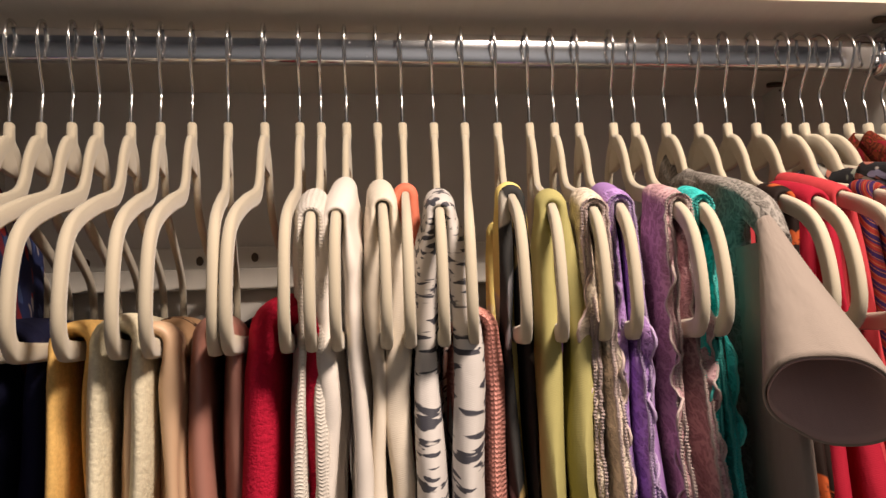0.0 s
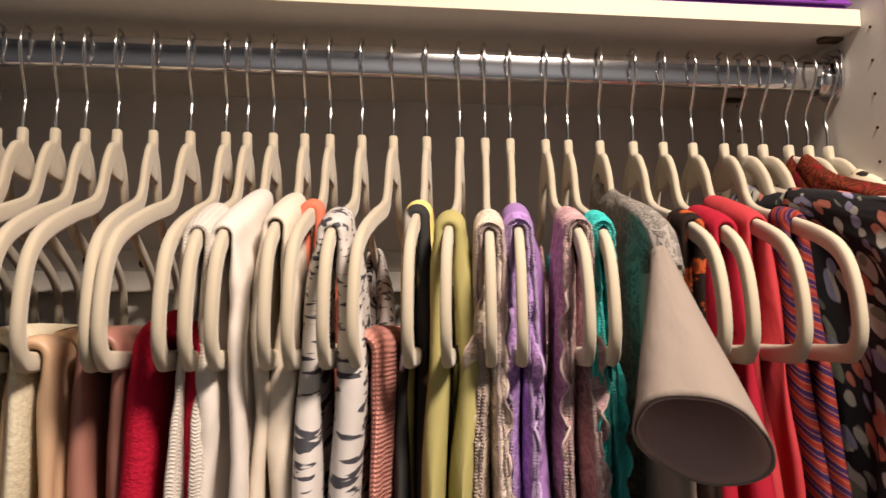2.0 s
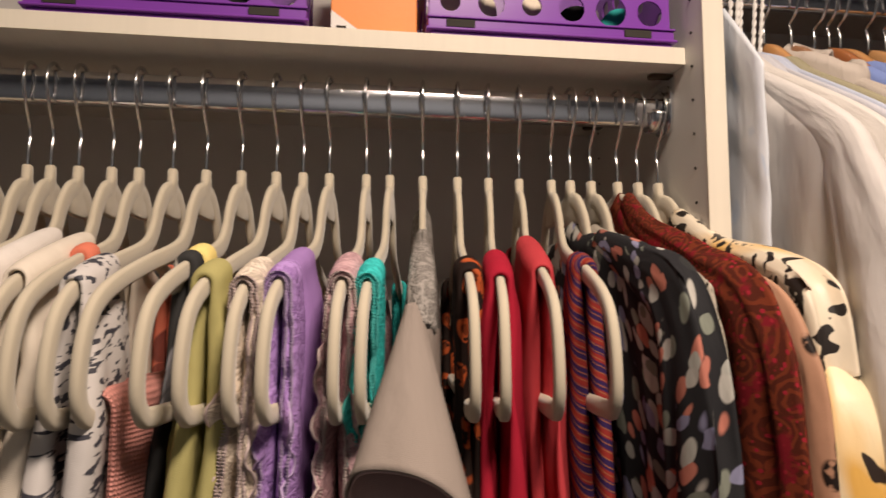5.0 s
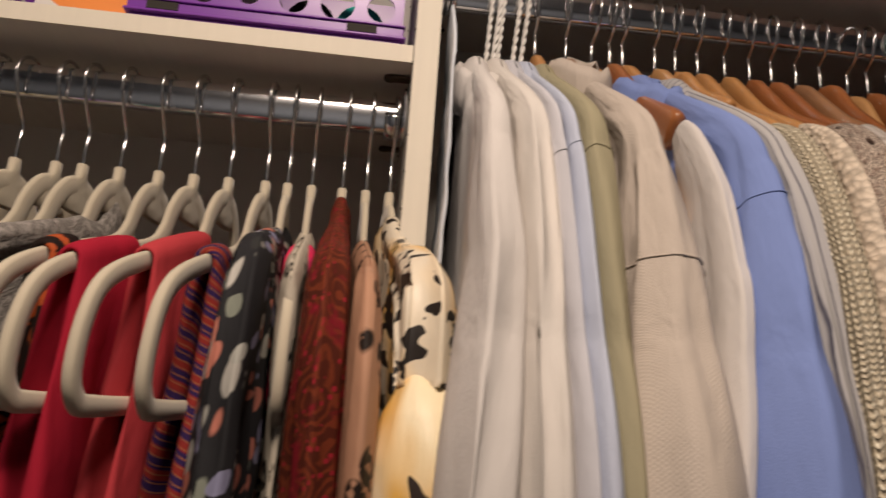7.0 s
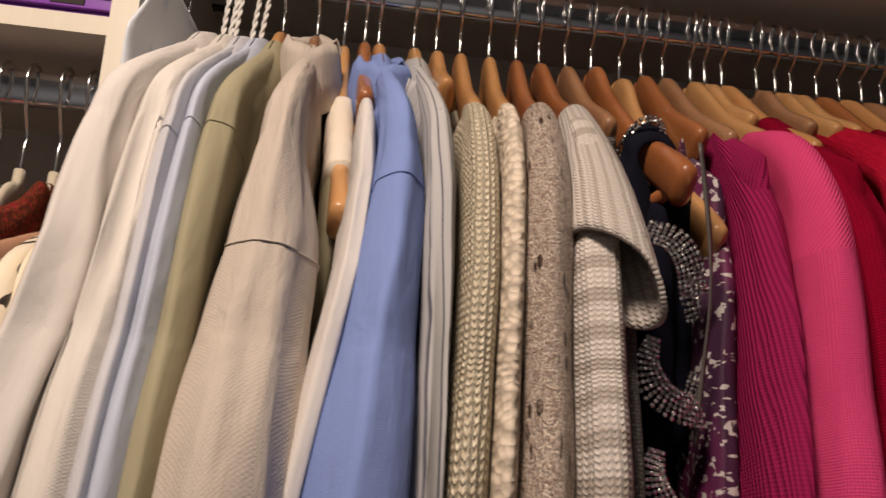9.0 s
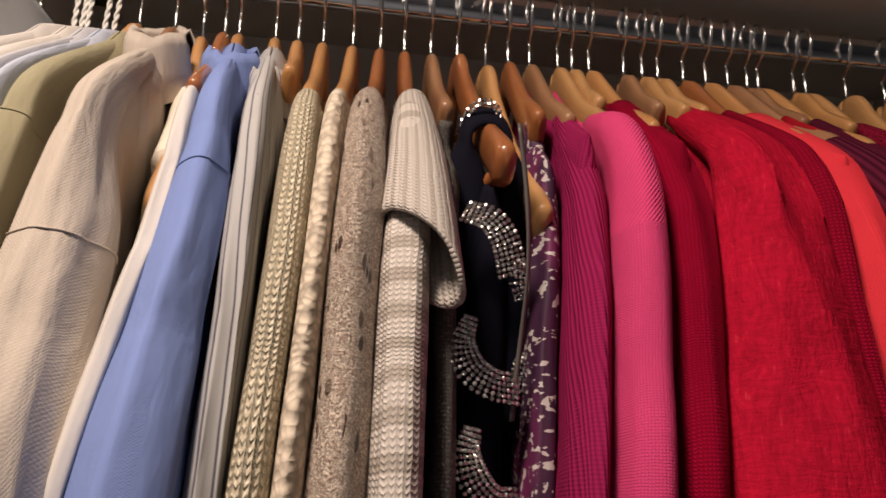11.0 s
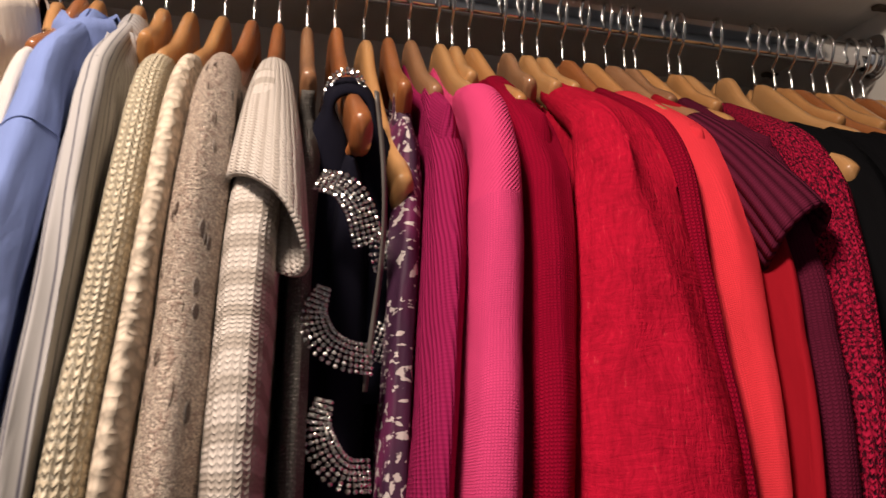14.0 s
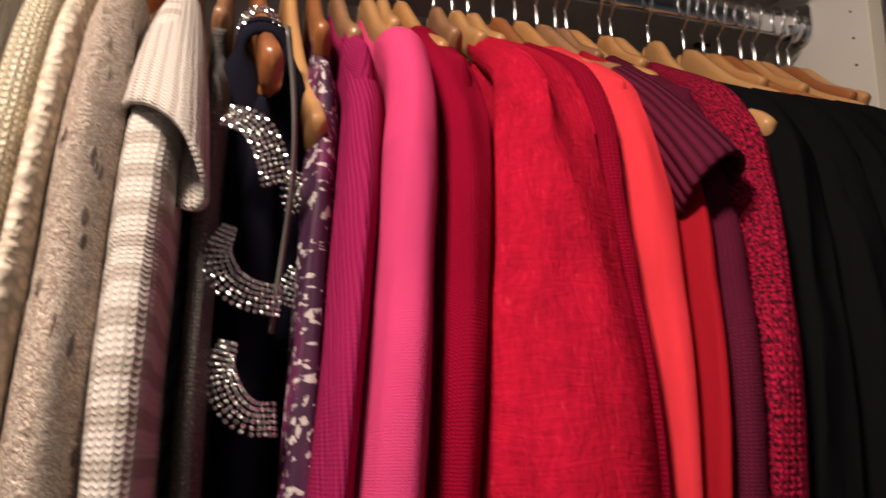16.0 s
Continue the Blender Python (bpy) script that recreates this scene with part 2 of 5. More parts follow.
def paisley(name, c, d, e):
    p = Paint(name)
    v = p.warp(p.uv, 60, 0.012)
    w = p.f("SINE", p.f("MULTIPLY", p.cells(v, 46).outputs["Distance"], 26))
    col = p.mix(p.step(w, 0.1, 0.5), c, d)
    col = p.mix(p.step(p.noise(p.uv, 45, 4), 0.55, 0.62), col, e)
    col = p.mix(p.step(p.cells(p.uv, 160).outputs["Distance"], 0.25, 0.2), col, shade(e, 1.6))
    return p.done(col, 0.8, weave_height(p, 0.0014), 0.002, 0.7, sheen=0.0)


def timber(name, c, d):
    p = Paint(name)
    info = p.node("ObjectInfo").outputs["Random"]
    off = p.node("CombineXYZ", info, p.f("MULTIPLY", info, 7.0), info).outputs[0]
    v = p.node("VectorMath", p.obj, off, operation="ADD").outputs[0]
    v = p.warp(v, 7, 0.02)
    g = p.noise(p.stretch(v, 60, 5, 12), 1.6, 4, 0.6)
    fine = p.noise(p.stretch(v, 900, 25, 60), 1, 3)
    tone = p.f("ADD", p.f("MULTIPLY", g, 0.8), p.f("MULTIPLY", fine, 0.2))
    col = p.mix(p.step(tone, 0.3, 0.72), c, d)
    col = p.mix(p.f("MULTIPLY", info, 0.4), col, shade(d, 0.85))
    return p.done(col, p.f("ADD", 0.24, p.f("MULTIPLY", fine, 0.2)), tone, 0.0003, 0.4, spec=0.5, coat=0.35)


def chrome(name, tint=(0.72, 0.73, 0.75), rough=0.1):
    p = Paint(name)
    smear = p.noise(p.stretch(p.obj, 6, 60, 60), 3, 4)
    spots = p.step(p.noise(p.obj, 90, 3), 0.66, 0.72)
    r = p.f("ADD", rough, p.f("ADD", p.f("MULTIPLY", smear, 0.08), p.f("MULTIPLY", spots, 0.15)))
    return p.done(tint, r, smear, 0.0001, 0.2, metal=1.0)


def laminate(name, c, grain=True):
    """White melamine board with a faint pressed grain."""
    p = Paint(name)
    g = p.noise(p.stretch(p.obj, 45, 2.5, 2.5), 3, 4)
    s = p.noise(p.obj, 3.5, 4)
    k = p.f("ADD", p.f("MULTIPLY", g, 0.6), p.f("MULTIPLY", s, 0.4))
    fine = p.noise(p.obj, 500, 2)
    return p.done(p.mix(k, shade(c, 0.88), shade(c, 1.08)), 0.55, p.f("ADD", g, p.f("MULTIPLY", fine, 0.3)), 0.0002, 0.4, spec=0.35)


def plain(name, c, rough=0.5, bump=200, depth=0.0003, spec=0.4, sheen=0.0, var=0.1):
    p = Paint(name)
    n = p.noise(p.obj, bump, 3)
    big = p.noise(p.obj, 12, 3)
    return p.done(p.mix(big, shade(c, 1 - var), shade(c, 1 + var)), rough, n, depth, 0.4, spec=spec, sheen=sheen)


BOARD = laminate("white_board", (0.66, 0.64, 0.60))
EDGE = laminate("cream_board_edge", (0.78, 0.72, 0.60))
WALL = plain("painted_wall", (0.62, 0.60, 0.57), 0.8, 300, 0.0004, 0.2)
# Unseen room surfaces: dark blue-grey to deepen shade and cool the rods' reflections.
ROOM = plain("unseen_room_darkener", (0.22, 0.25, 0.29), 0.8, 300, 0.0004, 0.2)
CARPET = plain("carpet", (0.35, 0.30, 0.25), 0.95, 700, 0.004, 0.1)
CHROME = chrome("chrome_tube")
WIRE = chrome("chrome_wire", (0.62, 0.62, 0.62), 0.16)
VELVET = plain("cream_flocked_plastic", (0.55, 0.49, 0.375), 0.95, 900, 0.0003, 0.08, 0.35, 0.08)
DARK = plain("dark_hole", (0.03, 0.025, 0.02), 0.8)
WOOD_HONEY = timber("honey_beech", (0.42, 0.19, 0.07), (0.58, 0.30, 0.11))
WOOD_RED = timber("cherry_stained_beech", (0.24, 0.075, 0.025), (0.40, 0.15, 0.05))
WOOD_PALE = timber("pale_maple", (0.45, 0.225, 0.088), (0.58, 0.32, 0.13))
WOOD_BROWN = timber("walnut_brown_beech", (0.24, 0.11, 0.055), (0.38, 0.20, 0.10))
PURPLE = plain("purple_plastic", (0.20, 0.045, 0.36), 0.3, 60, 0.0001, 0.5)
ORANGE = plain("orange_card", (0.85, 0.28, 0.06), 0.5)
WHITE_CARD = plain("white_card", (0.75, 0.72, 0.68), 0.5)
THREAD = plain("dark_seam_thread", (0.12, 0.10, 0.09), 0.9)


# ---------------------------------------------------------------- mesh helpers
def mesh_grid(name, P, wrap=False, thick=0.0, uscale=None):
    """A smooth sheet through an array of rows x columns of places, with UVs in metres. wrap: the columns close to a tube."""
    nr, nc, _ = P.shape
    cols = nc if wrap else nc - 1
    faces, uvs = [], []
    Q = np.concatenate([P, P[:, :1]], 1) if wrap else P
    du = np.linalg.norm(np.diff(Q, axis=1), axis=2)
    U = np.concatenate([[0], np.cumsum(du[nr // 2])])
    dv = np.linalg.norm(np.diff(P, axis=0), axis=2).mean(1)
    V = np.concatenate([[0], np.cumsum(dv)])
    for r in range(nr - 1):
        for c in range(cols):
            d = (c + 1) % nc
            faces.append((r * nc + c, (r + 1) * nc + c, (r + 1) * nc + d, r * nc + d))
            uvs += [(U[c], V[r]), (U[c], V[r + 1]), (U[c + 1], V[r + 1]), (U[c + 1], V[r])]
    me = bpy.data.meshes.new(name)
    me.from_pydata([tuple(v) for v in P.reshape(-1, 3)], [], faces)
    layer = me.uv_layers.new(name="UVMap")
    layer.data.foreach_set("uv", np.array(uvs, float).ravel())
    me.polygons.foreach_set("use_smooth", [True] * len(faces))
    return me


def own(name, data, material, parent=None, label="", thick=0.0, bevel=0.0):
    """Links a mesh as one object, under a thing or a part where one is given."""
    ob = new(name, data)
    if material:
        data.materials.append(material)
    if parent:
        ob.parent = parent
    if label:
        tagged(ob, label)
    if thick:
        s = ob.modifiers.new("thickness", "SOLIDIFY")
        s.thickness, s.offset = thick, 0.0
    if bevel:
        s = ob.modifiers.new("edge", "BEVEL")
        s.width, s.segments, s.limit_method = bevel, 2, "ANGLE"
    return ob


def part(name, bm, material, parent=None, label="", bevel=0.0, smooth=False):
    me = bpy.data.meshes.new(name)
    bm.to_mesh(me)
    bm.free()
    if smooth:
        me.polygons.foreach_set("use_smooth", [True] * len(me.polygons))
    return own(name, me, material, parent, label, bevel=bevel)


def box(x0, x1, y0, y1, z0, z1, bm=None):
    bm = bm or bmesh.new()
    bmesh.ops.create_cube(bm, size=1, matrix=Matrix.LocRotScale(((x0 + x1) / 2, (y0 + y1) / 2, (z0 + z1) / 2), None, (x1 - x0, y1 - y0, z1 - z0)))
    return bm


def spline(points, n):
    """Catmull-Rom through points, n places."""
    p = np.array(points, float)
    p = np.vstack([2 * p[0] - p[1], p, 2 * p[-1] - p[-2]])
    k = len(p) - 3
    out = []
    for t in np.linspace(0, k - 1e-6, n):
        i = int(t)
        f = t - i
        a, b, c, d = p[i : i + 4]
        out.append(0.5 * (2 * b + (c - a) * f + (2 * a - 5 * b + 4 * c - d) * f * f + (3 * b - a - 3 * c + d) * f**3))
    return np.array(out)


def sweep(path, hx, hn, sides=10, power=1.0, close=True):
    """A tube along a path in a plane of constant x: half-width hx along x and hn across the path, each one number or one for each place."""
    path = np.array(path, float)
    n = len(path)
    hx, hn = np.broadcast_to(hx, n), np.broadcast_to(hn, n)
    tan = np.gradient(path, axis=0)
    tan /= np.linalg.norm(tan, axis=1)[:, None] + 1e-9
    nor = np.cross(tan, (1.0, 0, 0))
    nor /= np.linalg.norm(nor, axis=1)[:, None] + 1e-9
    side = np.cross(nor, tan)
    a = np.linspace(0, 2 * math.pi, sides, endpoint=False)
    c, s = np.sign(np.cos(a)) * np.abs(np.cos(a)) ** power, np.sign(np.sin(a)) * np.abs(np.sin(a)) ** power
    P = path[:, None] + hx[:, None, None] * c[None, :, None] * side[:, None] + hn[:, None, None] * s[None, :, None] * nor[:, None]
    if close:
        P = np.concatenate([np.repeat(path[:1, None], sides, 1), P, np.repeat(path[-1:, None], sides, 1)], 0)
    return P


def wave(v, seed):
    return noise.noise(Vector((v[0], v[1], v[2] + seed * 7.3)))


def smooth_step(v, a, b):
    f = np.clip((v - a) / (b - a), 0, 1)
    return f * f * (3 - 2 * f)

# ---------------------------------------------------------------- the closet
LEFT, RIGHT, BACK, FRONT = -0.936, 1.059, 0.275, -0.035
CEIL = 2.44
ROD_A, ROD_B = (0.047, 1.765), (0.060, 1.903)


def structure(name, bm, material, label, bevel=0.0):
    return tagged(part(name, bm, material, None, "", bevel), label, name.split("_")[0], kind="structure")


structure("floor", box(-1.9, 2.1, -1.7, 0.5, -0.1, 0.0), CARPET, "short beige carpet on the closet floor")
structure("ceiling", box(-1.9, 2.1, -1.7, 0.5, CEIL, CEIL + 0.1), ROOM, "plain unseen ceiling over the closet, toned dark to deepen shade")
structure("wall_north", box(-1.9, 2.1, BACK, BACK + 0.1, 0.0, CEIL), WALL, "grey-white painted wall behind the clothes")
structure("wall_south", box(-1.9, 2.1, -1.7, -1.6, 0.0, CEIL), ROOM, "plain unseen wall opposite the clothes, toned dark to deepen shade")
structure("wall_west", box(-1.9, -1.8, -1.6, BACK, 0.0, CEIL), ROOM, "plain unseen wall at the closet's end, toned dark to deepen shade")
structure("wall_east", box(2.0, 2.1, -1.6, BACK, 0.0, CEIL), ROOM, "plain unseen wall at the closet's end, toned dark to deepen shade")


def upright(x0, x1, label):
    """A full-height side panel with a cream front edge and shelf-pin holes on both faces."""
    top = tagged(new("closet_side_panel"), label, "closet panel", "closet side panels")
    part("board", box(x0, x1, FRONT + 0.002, BACK, 0.0, CEIL), BOARD, top)
    part("front_edge", box(x0 - 0.0005, x1 + 0.0005, FRONT, FRONT + 0.002, 0.0, CEIL), EDGE, top, "cream edge banding on the board")
    bm = bmesh.new()
    for x, way in ((x0, -1), (x1, 1)):
        for y in (-0.012, 0.235):
            for k in range(24):
                bmesh.ops.create_cone(bm, cap_ends=True, segments=10, radius1=0.0014, radius2=0.0014, depth=0.0012,
                                      matrix=pose(x + way * 0.0004, y, 1.41 + 0.032 * k, 0, 90, 0))
    tagged(part("pin_holes", bm, DARK, top, "dark drilled shelf-pin holes"), kind="stuff")
    return top


upright(LEFT - 0.018, LEFT, "white melamine closet side panel with cream front edge")
upright(0.0, 0.019, "white melamine divider panel with cream front edge")
upright(RIGHT, RIGHT + 0.019, "white melamine end panel with cream front edge")


def shelf(x0, x1, y0, z0, label):
    top = tagged(new("closet_shelf"), label, "shelf")
    part("board", box(x0 + 0.0005, x1 - 0.0005, y0 + 0.0015, BACK, z0, z0 + 0.016), BOARD, top)
    part("front_edge", box(x0 + 0.0005, x1 - 0.0005, y0, y0 + 0.0015, z0, z0 + 0.016), EDGE, top, "cream edge banding")
    for x, way in ((x0, 1), (x1, -1)):
        for y in (0.032, 0.225):
            bm = box(min(x, x + way * 0.018), max(x, x + way * 0.018), y - 0.006, y + 0.006, z0 - 0.0035, z0 - 0.0005)
            bmesh.ops.create_cone(bm, cap_ends=True, segments=12, radius1=0.006, radius2=0.006, depth=0.004, matrix=pose(x + way * 0.018, y, z0 - 0.0025))
            part("shelf_support", bm, BROWNED, top, "dark bronze shelf pin bracket", bevel=0.001)
    return top


BROWNED = plain("bronzed_metal", (0.06, 0.04, 0.025), 0.45)
shelf(LEFT, 0.0, 0.0, 1.80, "white melamine shelf over the hanging rod with baskets on it")
shelf(0.019, RIGHT, 0.0, 1.955, "white melamine shelf close above the chrome rod")


def rod(x0, x1, y, z, label):
    top = tagged(new("closet_rod"), label, "closet rod", "closet rods")
    path = [(x, y, z) for x in np.linspace(x0 + 0.006, x1 - 0.006, 12)]
    a = np.linspace(0, 2 * math.pi, 48, endpoint=False)
    P = np.array([[(px, y + 0.0085 * math.copysign(abs(math.cos(t)) ** 0.42, math.cos(t)), z + 0.0150 * math.sin(t)) for t in a] for px, _, _ in path])
    own("tube", mesh_grid("tube", P, True), CHROME, top)
    for x, way in ((x0, 1), (x1, -1)):
        bm = bmesh.new()
        a = np.linspace(math.pi, 2 * math.pi, 13)
        ring = [bm.verts.new((x + way * 0.0005, y + 0.021 * math.cos(t), z - 0.004 + 0.021 * math.sin(t))) for t in a]
        ring += [bm.verts.new((x + way * 0.0005, y + 0.021 * math.cos(t), z + 0.016 + 0.012 * math.sin(t))) for t in np.linspace(0, math.pi, 9)]
        f = bm.faces.new(ring)
        ext = bmesh.ops.extrude_face_region(bm, geom=[f])
        bmesh.ops.translate(bm, verts=[v for v in ext["geom"] if isinstance(v, bmesh.types.BMVert)], vec=(way * 0.004, 0, 0))
        bmesh.ops.recalc_face_normals(bm, faces=bm.faces)
        flange = part("flange", bm, CHROME, top, "chrome end flange screwed to the panel", bevel=0.0012)
        cup = [(x + way * d, y, z) for d in (0.003, 0.02)]
        P = np.array([[(px, y + 0.015 * math.cos(t), z + 0.019 * math.sin(t)) for t in np.linspace(math.pi, 2 * math.pi, 15)] for px, _, _ in cup])
        own("cup", mesh_grid("cup", P), CHROME, flange, thick=0.002)
        bm = bmesh.new()
        bmesh.ops.create_uvsphere(bm, u_segments=10, v_segments=6, radius=0.004, matrix=pose(x + way * 0.004, y, z + 0.022) @ Matrix.Diagonal((0.5, 1, 1, 1)))
        part("screw", bm, CHROME, flange, smooth=True)
    return top


def wall_rail(x0, x1):
    """A white slotted mounting rail screwed along the back wall."""
    top = tagged(new("wall_rail"), "white slotted metal mounting rail along the back wall", "wall rail")
    bm = box(x0, x1, BACK - 0.010, BACK - 0.001, 1.586, 1.612)
    box(x0, x1, BACK - 0.020, BACK - 0.001, 1.562, 1.586, bm)
    part("rail", bm, BOARD, top, bevel=0.002)
    for k in range(int((x1 - x0) / 0.062)):
        bm = bmesh.new()
        bmesh.ops.create_cone(bm, cap_ends=True, segments=14, radius1=0.0055, radius2=0.0055, depth=0.002, matrix=pose(x0 + 0.03 + 0.062 * k, BACK - 0.0105, 1.599 - 0.003 * (k % 2), 90, 0, 0) @ Matrix.Diagonal((0.75, 1, 1, 1)))
        part("slot", bm, BROWNED, top, "dark slot")


wall_rail(LEFT + 0.001, -0.001)
rod(LEFT, 0.0, *ROD_A, "polished chrome oval rod full of slim hangers")
rod(0.019, RIGHT, *ROD_B, "polished chrome oval rod full of wooden hangers")


# ---------------------------------------------------------------- hangers
def hook_path(rise, r, lean=0.0):
    """Stem up from the neck and round over the rod, whose middle lies rise above the neck."""
    pts = [(0, 0, 0.0), (0, 0, rise * 0.3), (0, 0.002, rise * 0.48), (0, -r * 0.55, rise - r * 1.1)]
    for d in range(200, -20, -25):
        a = radians(d)
        pts.append((0, r * math.cos(a), rise + (r if math.sin(a) > 0 else r * 0.9) * math.sin(a)))
    return spline(pts, 44)


def slim_hanger():
    top = new("slim_hanger")
    arm = [(0.003, -0.008), (0.018, -0.014), (0.032, -0.030), (0.042, -0.050), (0.062, -0.066), (0.12, -0.083), (0.172, -0.101), (0.198, -0.117), (0.210, -0.140), (0.213, -0.168), (0.204, -0.183), (0.185, -0.1855), (0.12, -0.185), (0.0, -0.184)]
    for way in (-1, 1):
        path = spline([(0, way * d, z) for d, z in arm], 60)
        k = np.linspace(0, 1, 60)
        hn = 0.0088 - 0.0022 * smooth_step(k, 0.12, 0.45) + 0.0002 * smooth_step(k, 0.55, 0.7) - 0.0008 * smooth_step(k, 0.8, 0.95)
        hx = 0.0031 + 0.0006 * smooth_step(k, 0.4, 0.6) + 0.0012 * smooth_step(k, 0.78, 0.9)
        own("arm", mesh_grid("arm", sweep(path, hx, hn, 12, 0.6), True), VELVET, top)
    P = sweep([(0, 0, z) for z in (-0.033, -0.031, -0.022, -0.013, -0.004, 0.0, 0.011, 0.012)], [0.0024, 0.0027, 0.0028, 0.003, 0.0035, 0.0042, 0.004, 0.003], [0.012, 0.025, 0.0255, 0.0205, 0.0125, 0.0058, 0.005, 0.004], 14, 0.7)
    own("neck", mesh_grid("neck", P, True), VELVET, top)
    own("hook", mesh_grid("hook", sweep(hook_path(0.080, 0.0195) + (0, 0, 0.004), 0.0016, 0.0016, 8), True), WIRE, top, "chrome wire hook")
    return tagged(top, "slim cream flocked hanger with a chrome hook on the rod", "hanger", "slim cream hangers on the rod")


def wood_hanger(wood, label, size=1.0):
    """A shaped wooden hanger with its hook and trouser bar. size: the length of its arms."""
    top = new("wooden_hanger")
    arm = [(0.0, -0.016), (0.02, -0.023), (0.045, -0.052), (0.097, -0.097), (0.128, -0.121), (0.175, -0.150), (0.205, -0.169), (0.217, -0.180)]
    for way in (-1, 1):
        path = spline([(0, way * d * size, z * (size if d > 0.03 else 1.0)) for d, z in arm], 38)
        k = np.linspace(0, 1, 38)
        hn = 0.0175 - 0.003 * smooth_step(k, 0.1, 0.5) + 0.001 * smooth_step(k, 0.6, 0.85) - 0.0075 * smooth_step(k, 0.94, 1.0)
        hx = 0.0062 + (0.0012 if size == 1.0 else 0.0) * smooth_step(k, 0.45, 0.9) - 0.0055 * smooth_step(k, 0.95, 1.0)
        own("arm", mesh_grid("arm", sweep(path, hx, hn, 14, 0.72), True), wood, top)
    P = sweep([(0, y, -0.172 * size) for y in np.linspace(-0.186 * size, 0.186 * size, 6)], 0.0052, 0.0052, 10)
    own("trouser_bar", mesh_grid("trouser_bar", P, True), wood, top)
    own("hook", mesh_grid("hook", sweep(hook_path(0.0555, 0.0185), 0.0018, 0.0018, 8), True), WIRE, top, "chrome wire hook")
    return tagged(top, label, "hanger", "wooden hangers on the rod")


def turn_of(neck, tip, reach=0.219):
    """The turn about z that brings the near arm's end from straight ahead to the x given."""
    return math.degrees(math.asin(max(-0.9, min(0.9, (tip - neck) / reach))))


# x of the neck, x of the near end
SLIM = {1: (-0.010, 0.016), 2: (-0.031, -0.019), 3: (-0.052, -0.042), 4: (-0.079, -0.066), 5: (-0.100, -0.090), 6: (-0.119, -0.141), 7: (-0.151, -0.180),
        8: (-0.181, -0.216), 9: (-0.211, -0.236), 10: (-0.244, -0.272), 11: (-0.275, -0.310), 12: (-0.297, -0.327), 13: (-0.331, -0.371), 14: (-0.355, -0.391),
        15: (-0.379, -0.420), 16: (-0.410, -0.444), 17: (-0.441, -0.478), 18: (-0.470, -0.496), 19: (-0.499, -0.517), 20: (-0.522, -0.531), 21: (-0.550, -0.562),
        22: (-0.573, -0.577), 23: (-0.592, -0.592), 24: (-0.623, -0.626), 25: (-0.655, -0.633), 26: (-0.686, -0.671), 27: (-0.713, -0.690), 28: (-0.738, -0.719),
        29: (-0.765, -0.747), 30: (-0.787, -0.768), 31: (-0.812, -0.792), 32: (-0.838, -0.818), 33: (-0.862, -0.845)}
NECK_A, NECK_B = 1.6825, 1.8475


def slim_pose(k):
    neck, tip = SLIM[k]
    return pose(neck, ROD_A[0], NECK_A, 0, 0, 0) @ pose(0, 0, 0, 0, 0, turn_of(neck, tip))


first = slim_hanger()
for k in SLIM:
    (copy_thing(first, slim_pose(k)) if k > 1 else first).matrix_basis = slim_pose(k)


# ---------------------------------------------------------------- clothes
def arm_z(y):
    """Upper side of a slim hanger's arm, y from the neck."""
    return float(np.interp(abs(y), (0, 0.013, 0.027, 0.06, 0.12, 0.175, 0.203, 0.22), (0.0, -0.02, -0.037, -0.054, -0.072, -0.089, -0.105, -0.135))) + 0.0015


